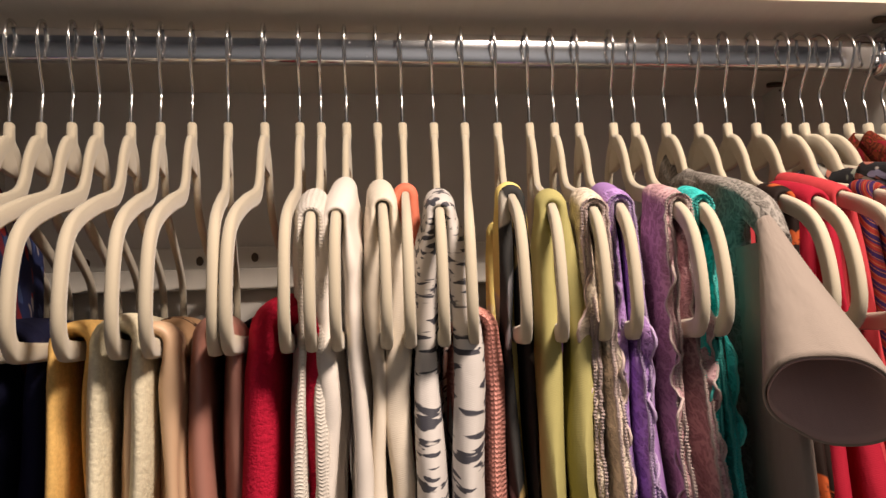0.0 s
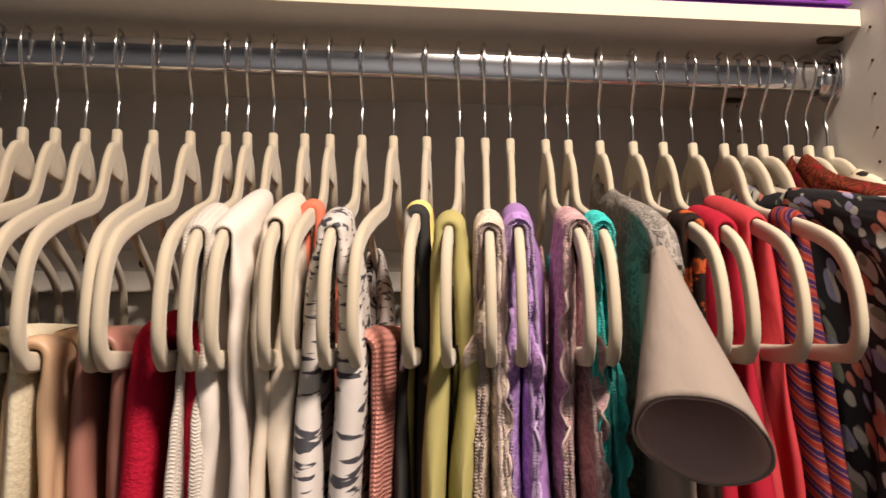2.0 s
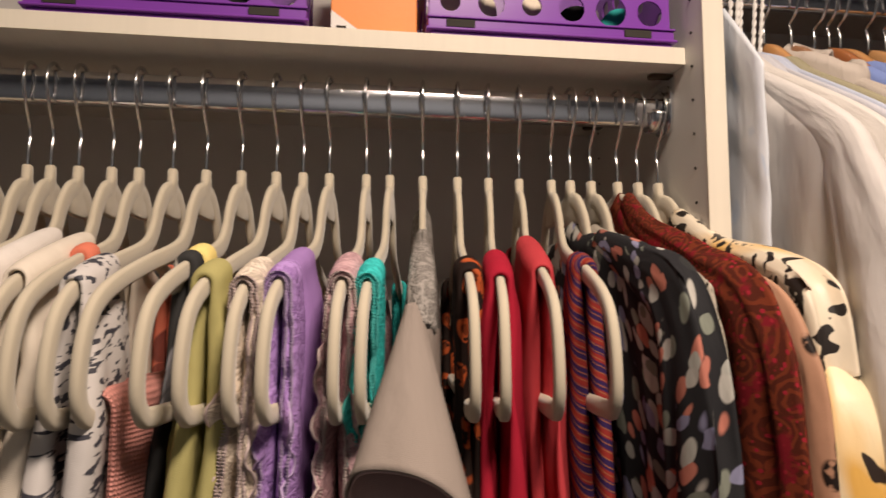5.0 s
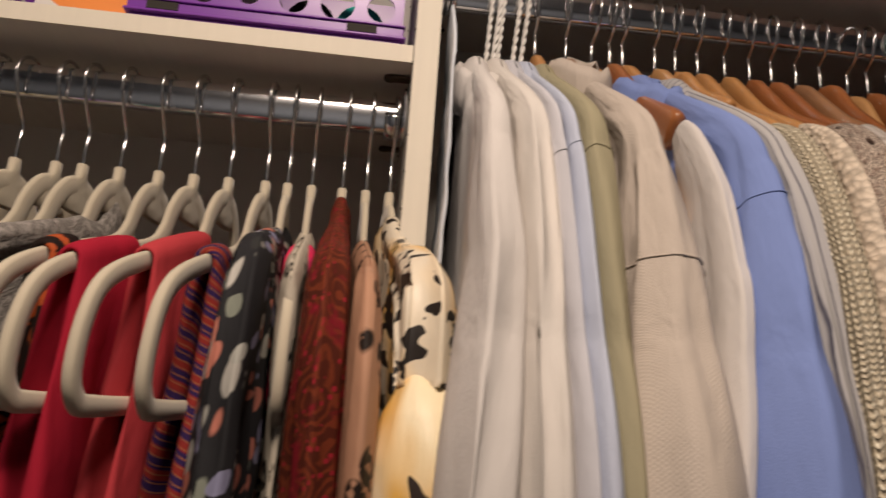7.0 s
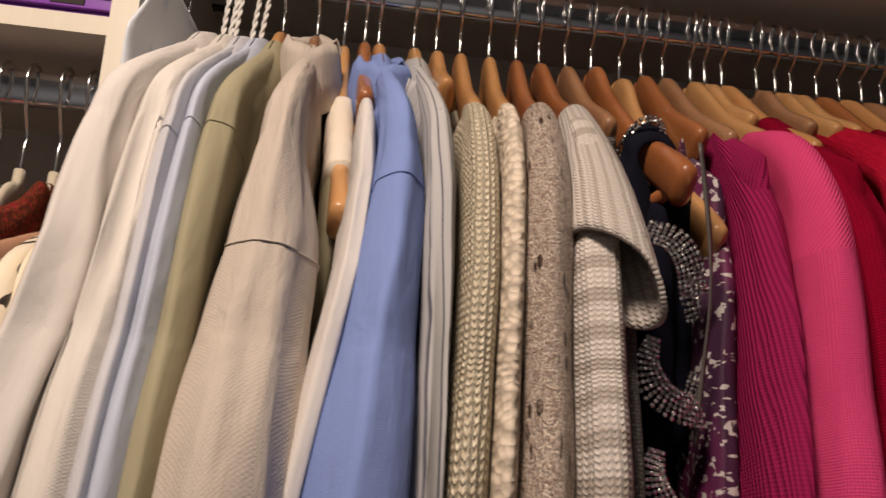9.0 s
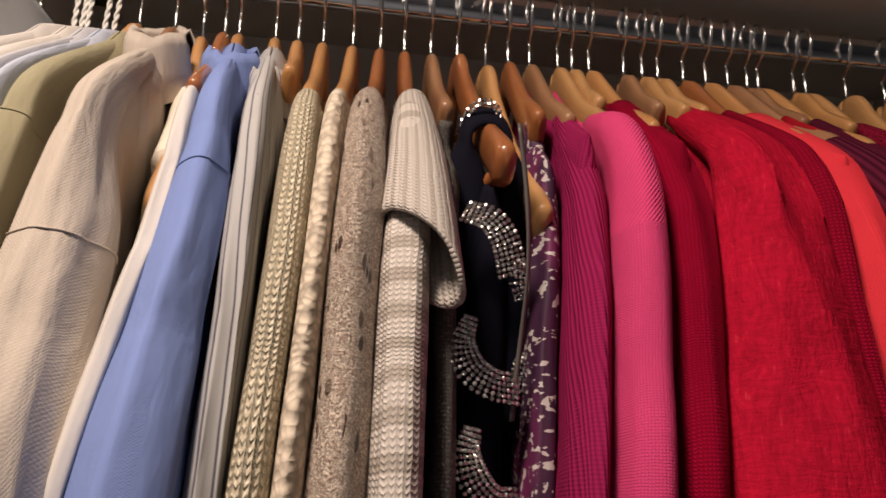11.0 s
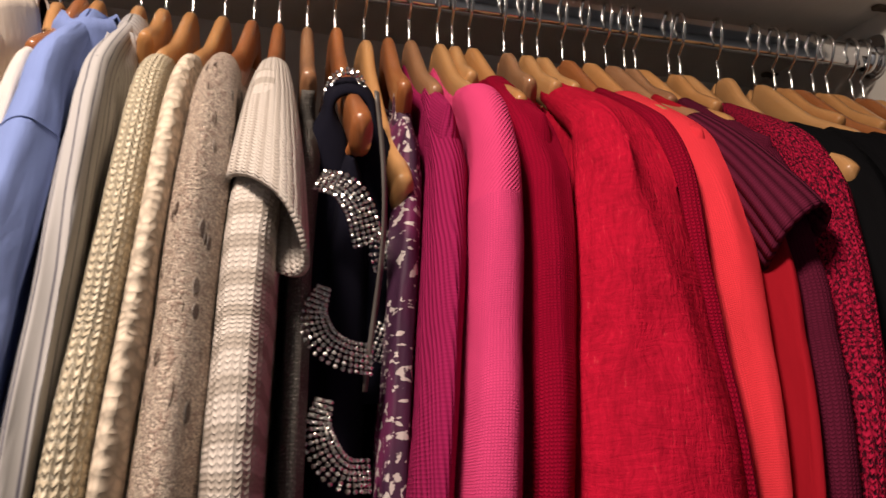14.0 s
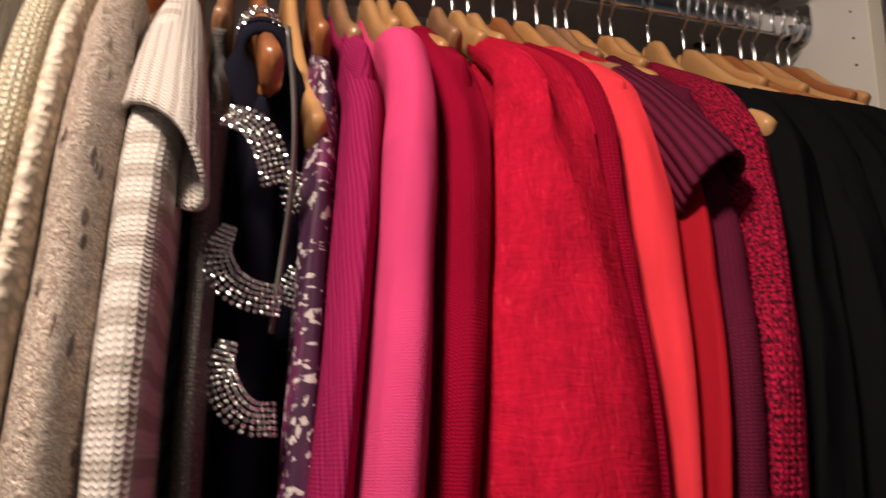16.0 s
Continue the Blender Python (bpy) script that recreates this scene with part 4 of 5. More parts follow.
# ---- tops and trousers on the slim hangers, beginning at the divider
tiger = on_slim_body(1, "satin_blouse", "cream and gold tiger-striped satin blouse with a puffed sleeve", "blouse", M_TIGER, -0.180, 0.18, 0.010, 0.8, 1, 0.02, 0.045,
                     sleeve=dict(path=[(-0.03, -0.030), (-0.09, -0.068), (-0.155, -0.090), (-0.196, -0.116), (-0.212, -0.166)], hx=[0.008, 0.010, 0.013, 0.016, 0.016], hn=[0.014, 0.018, 0.022, 0.026, 0.018]))
own("puffed_sleeve", mesh_grid("puffed_sleeve", sleeve_grid([(-0.208, -0.158), (-0.214, -0.182), (-0.218, -0.215), (-0.220, -0.29), (-0.215, -0.45), (-0.21, -0.7)], [0.013, 0.022, 0.027, 0.028, 0.027, 0.026], [0.014, 0.028, 0.035, 0.037, 0.036, 0.036], 6, 0.7), True), M_GOLD, tiger, "gold and cream satin puffed lower sleeve")
on_slim_body(2, "spotted_blouse", "blush satin blouse with black spots, sleeves hanging", "blouse", M_BLUSH_LEO, -0.205, 0.19, 0.008, 0.8, 2, 0.03, 0.05,
             sleeve=dict(path=[(-0.12, -0.085), (-0.17, -0.10), (-0.215, -0.14), (-0.225, -0.25), (-0.215, -0.7)], hx=[0.005, 0.006, 0.007, 0.008, 0.008], hn=[0.01, 0.015, 0.025, 0.035, 0.035]))
on_slim_body(3, "paisley_blouse", "rust brown paisley blouse with a red border", "blouse", M_PAISLEY, -0.215, 0.2, 0.010, 0.8, 3, 0.0, 0.03, lift=0.010,
             sleeve=dict(path=[(-0.02, -0.012), (-0.06, -0.045), (-0.15, -0.085), (-0.215, -0.13), (-0.225, -0.25), (-0.22, -0.7)], hx=[0.006, 0.008, 0.010, 0.012, 0.013, 0.014], hn=[0.012, 0.016, 0.02, 0.03, 0.04, 0.04]))
on_slim_body(4, "snow_leopard_blouse", "cream blouse with black snow leopard print", "blouse", M_SNOW, -0.205, 0.18, 0.007, 0.8, 4, 0.02, 0.04)
on_slim(4, "silk_scarf", "pink and teal patterned scarf looped over a hanger", "scarf", M_PINKSCARF, 31, y0=-0.13, y1=-0.05, drop=0.10, t1=0.012, both=False)
on_slim_body(5, "floral_blouse", "sheer black blouse with pale floral print", "blouse", M_BLACK_FLORAL, -0.21, 0.19, 0.010, 0.8, 5, 0.02, 0.05, folds=1.5,
             sleeve=dict(path=[(-0.07, -0.06), (-0.15, -0.085), (-0.21, -0.12), (-0.228, -0.22), (-0.22, -0.4), (-0.21, -0.7)], hx=[0.008, 0.010, 0.012, 0.013, 0.013, 0.013], hn=[0.016, 0.02, 0.03, 0.04, 0.04, 0.04]))
on_slim(6, "striped_camisole", "navy, orange and maroon striped camisole on thin straps", "camisole", M_AZTEC, y0=-0.135, y1=-0.105, drop=0.70, t1=0.016, spread=0.055)
on_slim(7, "coral_tank_top", "coral jersey tank top with a scooped neck", "tank top", M_CORAL, y0=-0.145, y1=-0.045, drop=0.75, t1=0.016, spread=0.04, folds=1.4)
on_slim(8, "red_tank_top", "bright red jersey tank top", "tank top", M_RED, y0=-0.170, y1=-0.095, drop=0.75, t1=0.019, spread=0.04, folds=1.4)
on_slim(9, "leopard_camisole", "orange and black leopard camisole", "camisole", M_LEO_RED, y0=-0.160, y1=-0.125, drop=0.72, t1=0.013, spread=0.045)

grey = on_slim_body(10, "flutter_sleeve_top", "taupe crepe top with grey lace yoke and a wide flutter sleeve", "blouse", M_TAUPE_LACE, -0.165, 0.16, 0.013, 0.8, 10, 0.02, 0.05)
own("shoulder", mesh_grid("shoulder", sleeve_grid([(-0.09, -0.068), (-0.15, -0.088), (-0.192, -0.108), (-0.212, -0.132)], [0.008, 0.009, 0.009, 0.008], [0.010, 0.012, 0.013, 0.010], 10, 0.5), True), M_TAUPE_LACE, grey)
bell = short_sleeve(grey, "flutter_sleeve", "taupe bell-shaped sleeve, open below", M_TAUPE, (-0.275, -0.158, 1.566), (-0.283, -0.226, 1.452), (0.005, 0.006), (0.037, 0.030), 0.013, 10, 0.0014, 0.0, 1.1, 0.010)
Q = np.array([v.co for v in bell.data.vertices]).reshape(30, 48, 3)[6:]
Q = Q.mean(1, keepdims=True) + (Q - Q.mean(1, keepdims=True)) * 0.94
own("sleeve_lining", mesh_grid("sleeve_lining", Q, True), M_LINING, bell, "dusty mauve lining of the sleeve", thick=0.0008)
rings = [[(0.001 + (0.012 + 0.008 * k) * math.cos(a), -0.185 - 0.02 * k + (0.035 + 0.012 * k) * math.sin(a), -0.13 - 0.75 * k) for a in np.linspace(0, 2 * math.pi, 32, endpoint=False)] for k in np.linspace(0, 1, 20)]
own("side_panel", mesh_grid("side_panel", np.array(rings), True), M_TAUPE, grey)

on_slim(11, "teal_camisole", "teal lace camisole with scalloped edges", "camisole", M_TEAL, y0=-0.180, y1=-0.135, drop=0.72, t1=0.008, spread=0.015, scallop=0.006, edging=M_EDGE_TEAL)
on_slim(12, "mauve_lace_top", "dusty mauve lace top with scalloped edges", "camisole", M_MAUVE_LACE, y0=-0.178, y1=-0.115, drop=0.75, t1=0.017, spread=0.03, scallop=0.008, edging=M_EDGE)
on_slim(13, "lilac_lace_top", "lilac jersey top with scalloped lace edges", "camisole", M_LILAC, y0=-0.178, y1=-0.145, drop=0.30, t1=0.013, spread=0.02, scallop=0.008, edging=M_EDGE_LILAC)
on_slim(13, "lilac_camisole", "lilac jersey camisole body", "camisole", M_LILAC_J, 77, y0=-0.150, y1=-0.10, drop=0.75, t1=0.020, spread=0.05)
on_slim(14, "beige_lace_top", "beige lace and off-white cotton top", "camisole", M_BEIGE_LACE, y0=-0.185, y1=-0.135, drop=0.75, t1=0.013, spread=0.04, scallop=0.008, edging=M_EDGE)
on_slim(15, "green_tank_top", "olive green jersey tank top", "tank top", M_GREEN, y0=-0.178, y1=-0.145, drop=0.75, t1=0.018, spread=0.05, folds=1.3)
on_slim(16, "floral_camisole", "black and yellow floral camisole on thin straps", "camisole", M_PRINT16, y0=-0.138, y1=-0.122, drop=0.72, t1=0.010, spread=0.06)
on_slim(16, "yellow_floral_scarf", "pale yellow floral panel of a camisole", "camisole", M_YELLOWFLOR, 55, y0=-0.118, y1=-0.095, drop=0.75, t1=0.013, spread=0.06)
on_slim(17, "salmon_knit_top", "salmon pink knit folded over the hanger's bar", "sweater", M_SALMON, bar=True, y0=-0.190, y1=0.15, drop=0.60, t1=0.020, t0=0.011)
on_slim(18, "feather_print_top", "white top with a black feather print", "tank top", M_FEATHER, y0=-0.185, y1=-0.13, drop=0.75, t1=0.021, spread=0.05, folds=1.4)
on_slim(19, "coral_print_top", "coral and brown printed camisole", "camisole", M_CORAL_PRINT, y0=-0.118, y1=-0.100, drop=0.72, t1=0.010, spread=0.07)
on_slim(20, "ivory_blouse", "ivory cotton blouse with gathered straps", "blouse", M_IVORY, y0=-0.175, y1=-0.055, drop=0.80, t1=0.017, spread=0.02, folds=1.8, scallop=0.003)
on_slim(21, "white_blouse", "white cotton blouse with ruffled straps", "blouse", M_WHITE, y0=-0.190, y1=-0.045, drop=0.80, t1=0.020, spread=0.02, folds=1.9, scallop=0.005)
on_slim(22, "white_knit_top", "white eyelet knit top with a bobbled edge", "tank top", M_WHITE_KNIT, y0=-0.190, y1=-0.12, drop=0.75, t1=0.014, spread=0.03, scallop=0.003)
on_slim(23, "crimson_terry_trousers", "crimson terry trousers folded over the hanger's bar", "trousers", M_CRIMSON, bar=True, y0=-0.192, y1=0.12, drop=0.60, t1=0.036, t0=0.016)
on_slim(24, "black_trousers", "black trousers folded over the hanger's bar", "trousers", M_BLACK, bar=True, y0=-0.06, y1=0.17, drop=0.60, t1=0.024, t0=0.014)
on_slim(25, "mauve_satin_trousers", "mauve satin trousers folded over the hanger's bar", "trousers", M_MAUVE, bar=True, y0=-0.178, y1=0.12, drop=0.60, t1=0.021, t0=0.011, folds=1.3)
on_slim(26, "leopard_scarf", "tan leopard chiffon folded over the hanger's bar", "scarf", M_LEO_TAN, bar=True, y0=-0.130, y1=0.14, drop=0.60, t1=0.022, folds=1.6, t0=0.013)
on_slim(26, "tan_chiffon_scarf", "tan chiffon folded over the hanger's bar", "scarf", M_CHIFFON, 66, bar=True, y0=-0.190, y1=-0.135, drop=0.60, t1=0.013, folds=1.5)
on_slim(27, "cream_fleece_trousers", "cream fleece trousers folded over the hanger's bar", "trousers", M_CREAM, bar=True, y0=-0.198, y1=0.14, drop=0.60, t1=0.023, t0=0.012)
on_slim(28, "apricot_trousers", "apricot brushed trousers folded over the hanger's bar", "trousers", M_YELLOW, bar=True, y0=-0.186, y1=0.14, drop=0.60, t1=0.019, t0=0.011)
on_slim(29, "heather_blue_trousers", "heather blue jersey trousers folded over the hanger's bar", "trousers", M_HEATHER, bar=True, y0=-0.04, y1=0.15, drop=0.60, t1=0.02, t0=0.016)
on_slim(30, "navy_trousers", "midnight navy trousers folded over the hanger's bar", "trousers", M_NAVY, bar=True, y0=-0.15, y1=0.15, drop=0.60, t1=0.024, t0=0.016)
on_slim(31, "maroon_trousers", "maroon trousers folded over the hanger's bar", "trousers", M_MAROON, bar=True, y0=-0.10, y1=0.15, drop=0.60, t1=0.02, t0=0.016)
on_slim(32, "dark_navy_trousers", "midnight navy trousers folded over the hanger's bar", "trousers", M_NAVY, bar=True, y0=-0.16, y1=0.15, drop=0.60, t1=0.02)
on_slim_body(33, "patterned_blouse", "blue, red and white patterned blouse", "blouse", M_PATCH, -0.19, 0.18, 0.014, 0.8, 133, 0.02, 0.04, lift=0.010,
             sleeve=dict(path=[(-0.03, -0.02), (-0.08, -0.06), (-0.16, -0.09), (-0.21, -0.14), (-0.22, -0.25), (-0.21, -0.7)], hx=[0.008, 0.010, 0.012, 0.014, 0.014, 0.014], hn=[0.012, 0.016, 0.02, 0.03, 0.04, 0.04]))

# ---- cloth of the second bay
M_SHIRT = woven("white_shirting", (0.61, 0.58, 0.555), 0.0011, 0.05)
M_SHIRT2 = woven("warm_white_linen", (0.62, 0.585, 0.545), 0.0014, 0.07)
M_LAV = woven("pale_lavender_shirting", (0.52, 0.52, 0.56), 0.0011, 0.06)
M_PALEBLUE = woven("pale_blue_shirting", (0.47, 0.51, 0.62), 0.0011, 0.06)
M_KHAKI = woven("khaki_cotton", (0.33, 0.30, 0.20), 0.0014, 0.08)
M_LINEN = woven("oatmeal_linen", (0.50, 0.44, 0.385), 0.0022, 0.12, 0.9, 0.0009)
M_BLUE = woven("cornflower_blue_cotton", (0.20, 0.27, 0.55), 0.0012, 0.10)
M_PINSTRIPE = banded("white_navy_pinstripe", (0.45, 0.44, 0.44), (0.06, 0.06, 0.09), 0.0085, 0.12, False, False, 0.03)
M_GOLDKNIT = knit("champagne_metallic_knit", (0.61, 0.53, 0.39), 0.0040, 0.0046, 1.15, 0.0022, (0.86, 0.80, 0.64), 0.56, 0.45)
M_CROCHET = shells("cream_crochet", (0.64, 0.55, 0.445))
M_ROSE = ragged("rose_gold_open_knit", (0.74, 0.56, 0.47), (0.36, 0.21, 0.16))
M_SWEATER = banded("oatmeal_white_striped_knit", (0.66, 0.605, 0.56), (0.44, 0.39, 0.345), 0.0205, 0.42, True, True)
M_SWEATER_CAP = banded("oatmeal_white_pinstriped_knit", (0.60, 0.55, 0.51), (0.46, 0.41, 0.37), 0.0075, 0.35, False, True)
M_SPARKLE = knit("grey_lurex_knit", (0.16, 0.15, 0.14), 0.0025, 0.0022, 0.5, 0.0008, (0.5, 0.48, 0.45), 0.62, 0.5)
M_INK = woven("navy_velvet", (0.006, 0.006, 0.013), 0.0014, 0.2, 0.95, 0.0004, 0.15, 0.1)
M_ABSTRACT = streaked("purple_white_abstract_print", (0.05, 0.015, 0.045), (0.55, 0.50, 0.49), 200, (0.5, 1.0), 0.575, 0.6, (0.16, 0.02, 0.09), 0.02)
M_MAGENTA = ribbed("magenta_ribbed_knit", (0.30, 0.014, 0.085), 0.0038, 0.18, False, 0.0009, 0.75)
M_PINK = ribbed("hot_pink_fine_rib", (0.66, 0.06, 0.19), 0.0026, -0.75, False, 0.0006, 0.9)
M_PINK_PLAIN = knit("hot_pink_fine_knit", (0.70, 0.065, 0.21), 0.0018, 0.0015, 0.8, 0.0004)
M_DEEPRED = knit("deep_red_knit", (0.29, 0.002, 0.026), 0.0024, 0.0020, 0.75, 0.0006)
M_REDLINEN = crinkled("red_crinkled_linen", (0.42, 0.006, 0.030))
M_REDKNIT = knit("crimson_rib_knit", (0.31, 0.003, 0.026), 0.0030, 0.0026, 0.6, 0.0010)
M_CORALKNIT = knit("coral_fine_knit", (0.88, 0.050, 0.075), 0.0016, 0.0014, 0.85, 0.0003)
M_SCARLET = woven("scarlet_jersey", (0.31, 0.008, 0.018))
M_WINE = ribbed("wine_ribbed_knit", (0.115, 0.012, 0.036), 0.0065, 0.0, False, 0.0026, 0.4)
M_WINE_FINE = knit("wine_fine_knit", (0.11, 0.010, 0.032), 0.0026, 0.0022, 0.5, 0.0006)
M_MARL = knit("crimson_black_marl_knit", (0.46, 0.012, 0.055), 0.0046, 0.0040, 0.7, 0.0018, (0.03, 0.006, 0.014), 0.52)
M_COAL = woven("black_wool", (0.005, 0.005, 0.006), 0.002, 0.3, spec=0.02)
M_COVER = streaked("pale_blue_garment_cover", (0.72, 0.76, 0.82), (0.34, 0.48, 0.70), 18, (1.0, 0.7), 0.58, 0.35, None, 0.12)
M_CORD = plain("white_twisted_cord", (0.78, 0.76, 0.72), 0.8)
M_SILVER = chrome("rhinestone_silver", (0.88, 0.87, 0.85), 0.16)
M_RIBBON = satin("grey_satin_ribbon", (0.10, 0.09, 0.085), 0.35)


def cover():
    """A limp printed garment cover hanging beside the divider."""
    top = tagged(new("garment_cover"), "pale blue printed garment cover hanging against the divider panel", "garment cover")
    rows = []
    for r in range(40):
        k = r / 39
        rows.append([(0.028 + 0.010 * q + 0.003 * wave((q * 3, k * 6, 0), 5), -0.080 + 0.20 * q, (1.775 + 0.080 * min(1, q * 3)) * (1 - k) + (1.56 + 0.02 * q) * k) for q in np.linspace(0, 1, 14)])
    own("cloth", mesh_grid("cloth", np.array(rows)), M_COVER, top, thick=0.002)
    P = sweep(hook_path(0.062, 0.0185), 0.0016, 0.0016, 8)
    P = P + np.array((0.034, ROD_B[0], 1.8412))
    own("hook", mesh_grid("hook", P, True), WIRE, top, "chrome wire hook")
    return top


cover()

SHIRT_COLLAR = dict(z=-0.046, half_y=0.046, half_x=0.010, height=0.032, cy=-0.038, fall=0.55)
on_wood("white_shirt", "white cotton shirt with long sleeves and a soft collar", "shirt", M_SHIRT, 0.060, ((0.050, 0.0125), (0.052, 0.017), (0.045, 0.018)), 0.012, 101, collar=SHIRT_COLLAR, sleeve=long_sleeve(slant=0.04, reach=-0.240, start=-0.06), folds=0.8, t_top=0.013, lift=0.013)
on_wood("warm_white_shirt", "warm white linen shirt with long sleeves", "shirt", M_SHIRT2, 0.077, ((0.076, 0.012), (0.077, 0.0125), (0.075, 0.014)), 0.012, 102, collar=dict(SHIRT_COLLAR, cy=-0.045), sleeve=long_sleeve(slant=0.04, reach=-0.240, start=-0.06), folds=0.9, t_top=0.013, lift=0.013)
on_wood("lavender_white_shirt", "pale lavender white shirt with long sleeves", "shirt", M_LAV, 0.090, ((0.089, 0.006), (0.090, 0.006), (0.091, 0.007)), 0.008, 103, collar=dict(SHIRT_COLLAR, half_x=0.008), sleeve=long_sleeve(slant=0.04, start=-0.06, reach=-0.240), seam=22, folds=0.7, t_top=0.013, lift=0.013)
on_wood("pale_blue_shirt", "pale blue cotton shirt with long sleeves", "shirt", M_PALEBLUE, 0.104, ((0.098, 0.0065), (0.098, 0.0075), (0.101, 0.009)), 0.008, 104, sleeve=long_sleeve(slant=0.04, reach=-0.240, start=-0.06), seam=20, folds=0.7, t_top=0.013, lift=0.013)
on_wood("khaki_shirt", "khaki cotton shirt with long sleeves and a collar", "shirt", M_KHAKI, 0.119, ((0.115, 0.0115), (0.114, 0.0105), (0.113, 0.009)), 0.012, 105, collar=dict(SHIRT_COLLAR, z=-0.057), sleeve=long_sleeve(slant=0.04, start=-0.06, reach=-0.240), seam=20, folds=0.7, t_top=0.013, lift=0.013)
on_wood("linen_jacket", "oatmeal linen jacket with a notched collar and long sleeves", "jacket", M_LINEN, 0.150, ((0.149, 0.0135), (0.150, 0.0225), (0.146, 0.030)), 0.018, 106, collar=dict(SHIRT_COLLAR, z=-0.044, half_x=0.015, height=0.046, cy=-0.050), sleeve=long_sleeve(slant=0.04, reach=-0.240, start=-0.06, deep=0.055), lift=0.013, seam=34, folds=0.7, t_top=0.013)
on_wood("khaki_trousers", "khaki trousers with a folded waistband on a wooden hanger", "trousers", M_KHAKI, 0.175, ((0.185, 0.006), (0.183, 0.006), (0.178, 0.006)), 0.006, 107, yf=-0.17, lift=-0.055, scoop=0.03, neck_half=0.12, folds=0.6)
on_wood("white_linen_shirt", "white linen shirt sliding off its hanger", "shirt", M_SHIRT, 0.194, ((0.200, 0.008), (0.195, 0.009), (0.176, 0.009)), 0.008, 108, yf=-0.205, lift=-0.05, scoop=0.06, neck_half=0.13, sleeve=long_sleeve(start=-0.16, ztip=-0.19), folds=0.5)
on_wood("blue_shirt", "cornflower blue cotton shirt with long sleeves and a collar", "shirt", M_BLUE, 0.207, ((0.220, 0.0125), (0.216, 0.0165), (0.206, 0.0225)), 0.014, 109, collar=dict(SHIRT_COLLAR, z=-0.050, half_x=0.013, height=0.042, cy=-0.058), sleeve=long_sleeve(slant=0.04, reach=-0.240, start=-0.06, deep=0.055), seam=25, folds=0.55, t_top=0.013, lift=0.013)
on_wood("pinstripe_shirt", "white shirt with fine navy pinstripes", "shirt", M_PINSTRIPE, 0.240, ((0.246, 0.0105), (0.244, 0.0100), (0.240, 0.0115)), 0.012, 110, collar=dict(SHIRT_COLLAR, z=-0.050, half_x=0.014, cy=-0.055), sleeve=long_sleeve(start=-0.06, ztip=-0.15), lift=0.013, folds=0.9, t_top=0.013)
on_wood("champagne_knit_top", "champagne metallic chunky knit sweater", "sweater", M_GOLDKNIT, 0.284, ((0.271, 0.0120), (0.270, 0.0125), (0.263, 0.0130)), 0.013, 111, folds=0.3, sleeve=long_sleeve(start=-0.13), scoop=0.06, neck_half=0.14)
on_wood("cream_crochet_top", "cream crochet top with an open lace yoke", "sweater", M_CROCHET, 0.312, ((0.290, 0.0085), (0.288, 0.0085), (0.283, 0.0085)), 0.010, 112, folds=0.3, sleeve=long_sleeve(start=-0.13, ztip=-0.15), scoop=0.06, neck_half=0.14)
on_wood("rose_gold_cardigan", "rose gold open-knit cardigan with ragged edges", "cardigan", M_ROSE, 0.338, ((0.310, 0.0125), (0.307, 0.0145), (0.306, 0.0155)), 0.013, 113, folds=0.6, sleeve=long_sleeve(start=-0.135, ztip=-0.135), scoop=0.05, neck_half=0.145)
sweater = on_wood("striped_sweater", "oatmeal and white striped sweater with layered sleeves", "sweater", M_SWEATER, 0.361, ((0.342, 0.0140), (0.339, 0.0165), (0.337, 0.0155)), 0.015, 114, folds=0.3, sleeve=long_sleeve(start=-0.14), scoop=0.05, neck_half=0.14)
short_sleeve(sweater, "cap_sleeve", "striped cap sleeve standing off the shoulder", M_SWEATER_CAP, (0.352, -0.082, 1.738), (0.346, -0.186, 1.602), (0.010, 0.012), (0.0235, 0.027), 0.028, 14)
on_wood("grey_lurex_top", "dark grey sparkling knit top", "top", M_SPARKLE, 0.387, ((0.370, 0.008), (0.368, 0.0075), (0.365, 0.0075)), 0.010, 115, yf=-0.195, lift=-0.03, sleeve=long_sleeve(start=-0.15, deep=0.035, reach=-0.19, ztip=-0.19), scoop=0.06, neck_half=0.15, folds=0.5)


def stones(path, count, parent, pitch=0.0035, taper=0.0):
    """Even rows of round-cut stones across a band that follows a path. taper: how far the band narrows at its first end."""
    bm = bmesh.new()
    along = spline(path, 200)
    step = np.concatenate([[0], np.cumsum(np.linalg.norm(np.diff(along, axis=0), axis=1))])
    tan = np.gradient(along, axis=0)
    side = np.cross(tan, (0, -1.0, 0.25))
    side /= np.linalg.norm(side, axis=1)[:, None]
    for s in np.arange(0, step[-1], pitch):
        p = np.array([np.interp(s, step, along[:, i]) for i in range(3)])
        w = np.array([np.interp(s, step, side[:, i]) for i in range(3)])
        narrow = 1 - taper * (1 - min(1.0, s / (0.4 * step[-1])))
        for r in range(count):
            off = (r - (count - 1) / 2) * pitch * narrow
            q = p + np.array((0, -0.004 + 9.0 * off * off, 0)) + w * off
            bmesh.ops.create_icosphere(bm, subdivisions=1, radius=pitch * 0.5, matrix=Matrix.Translation(q) @ Matrix.Rotation(0.9 * r + s * 300, 4, "Y"))
    return tagged(part("rhinestone_band", bm, M_SILVER, parent, "rows of silver rhinestones"), kind="stuff")


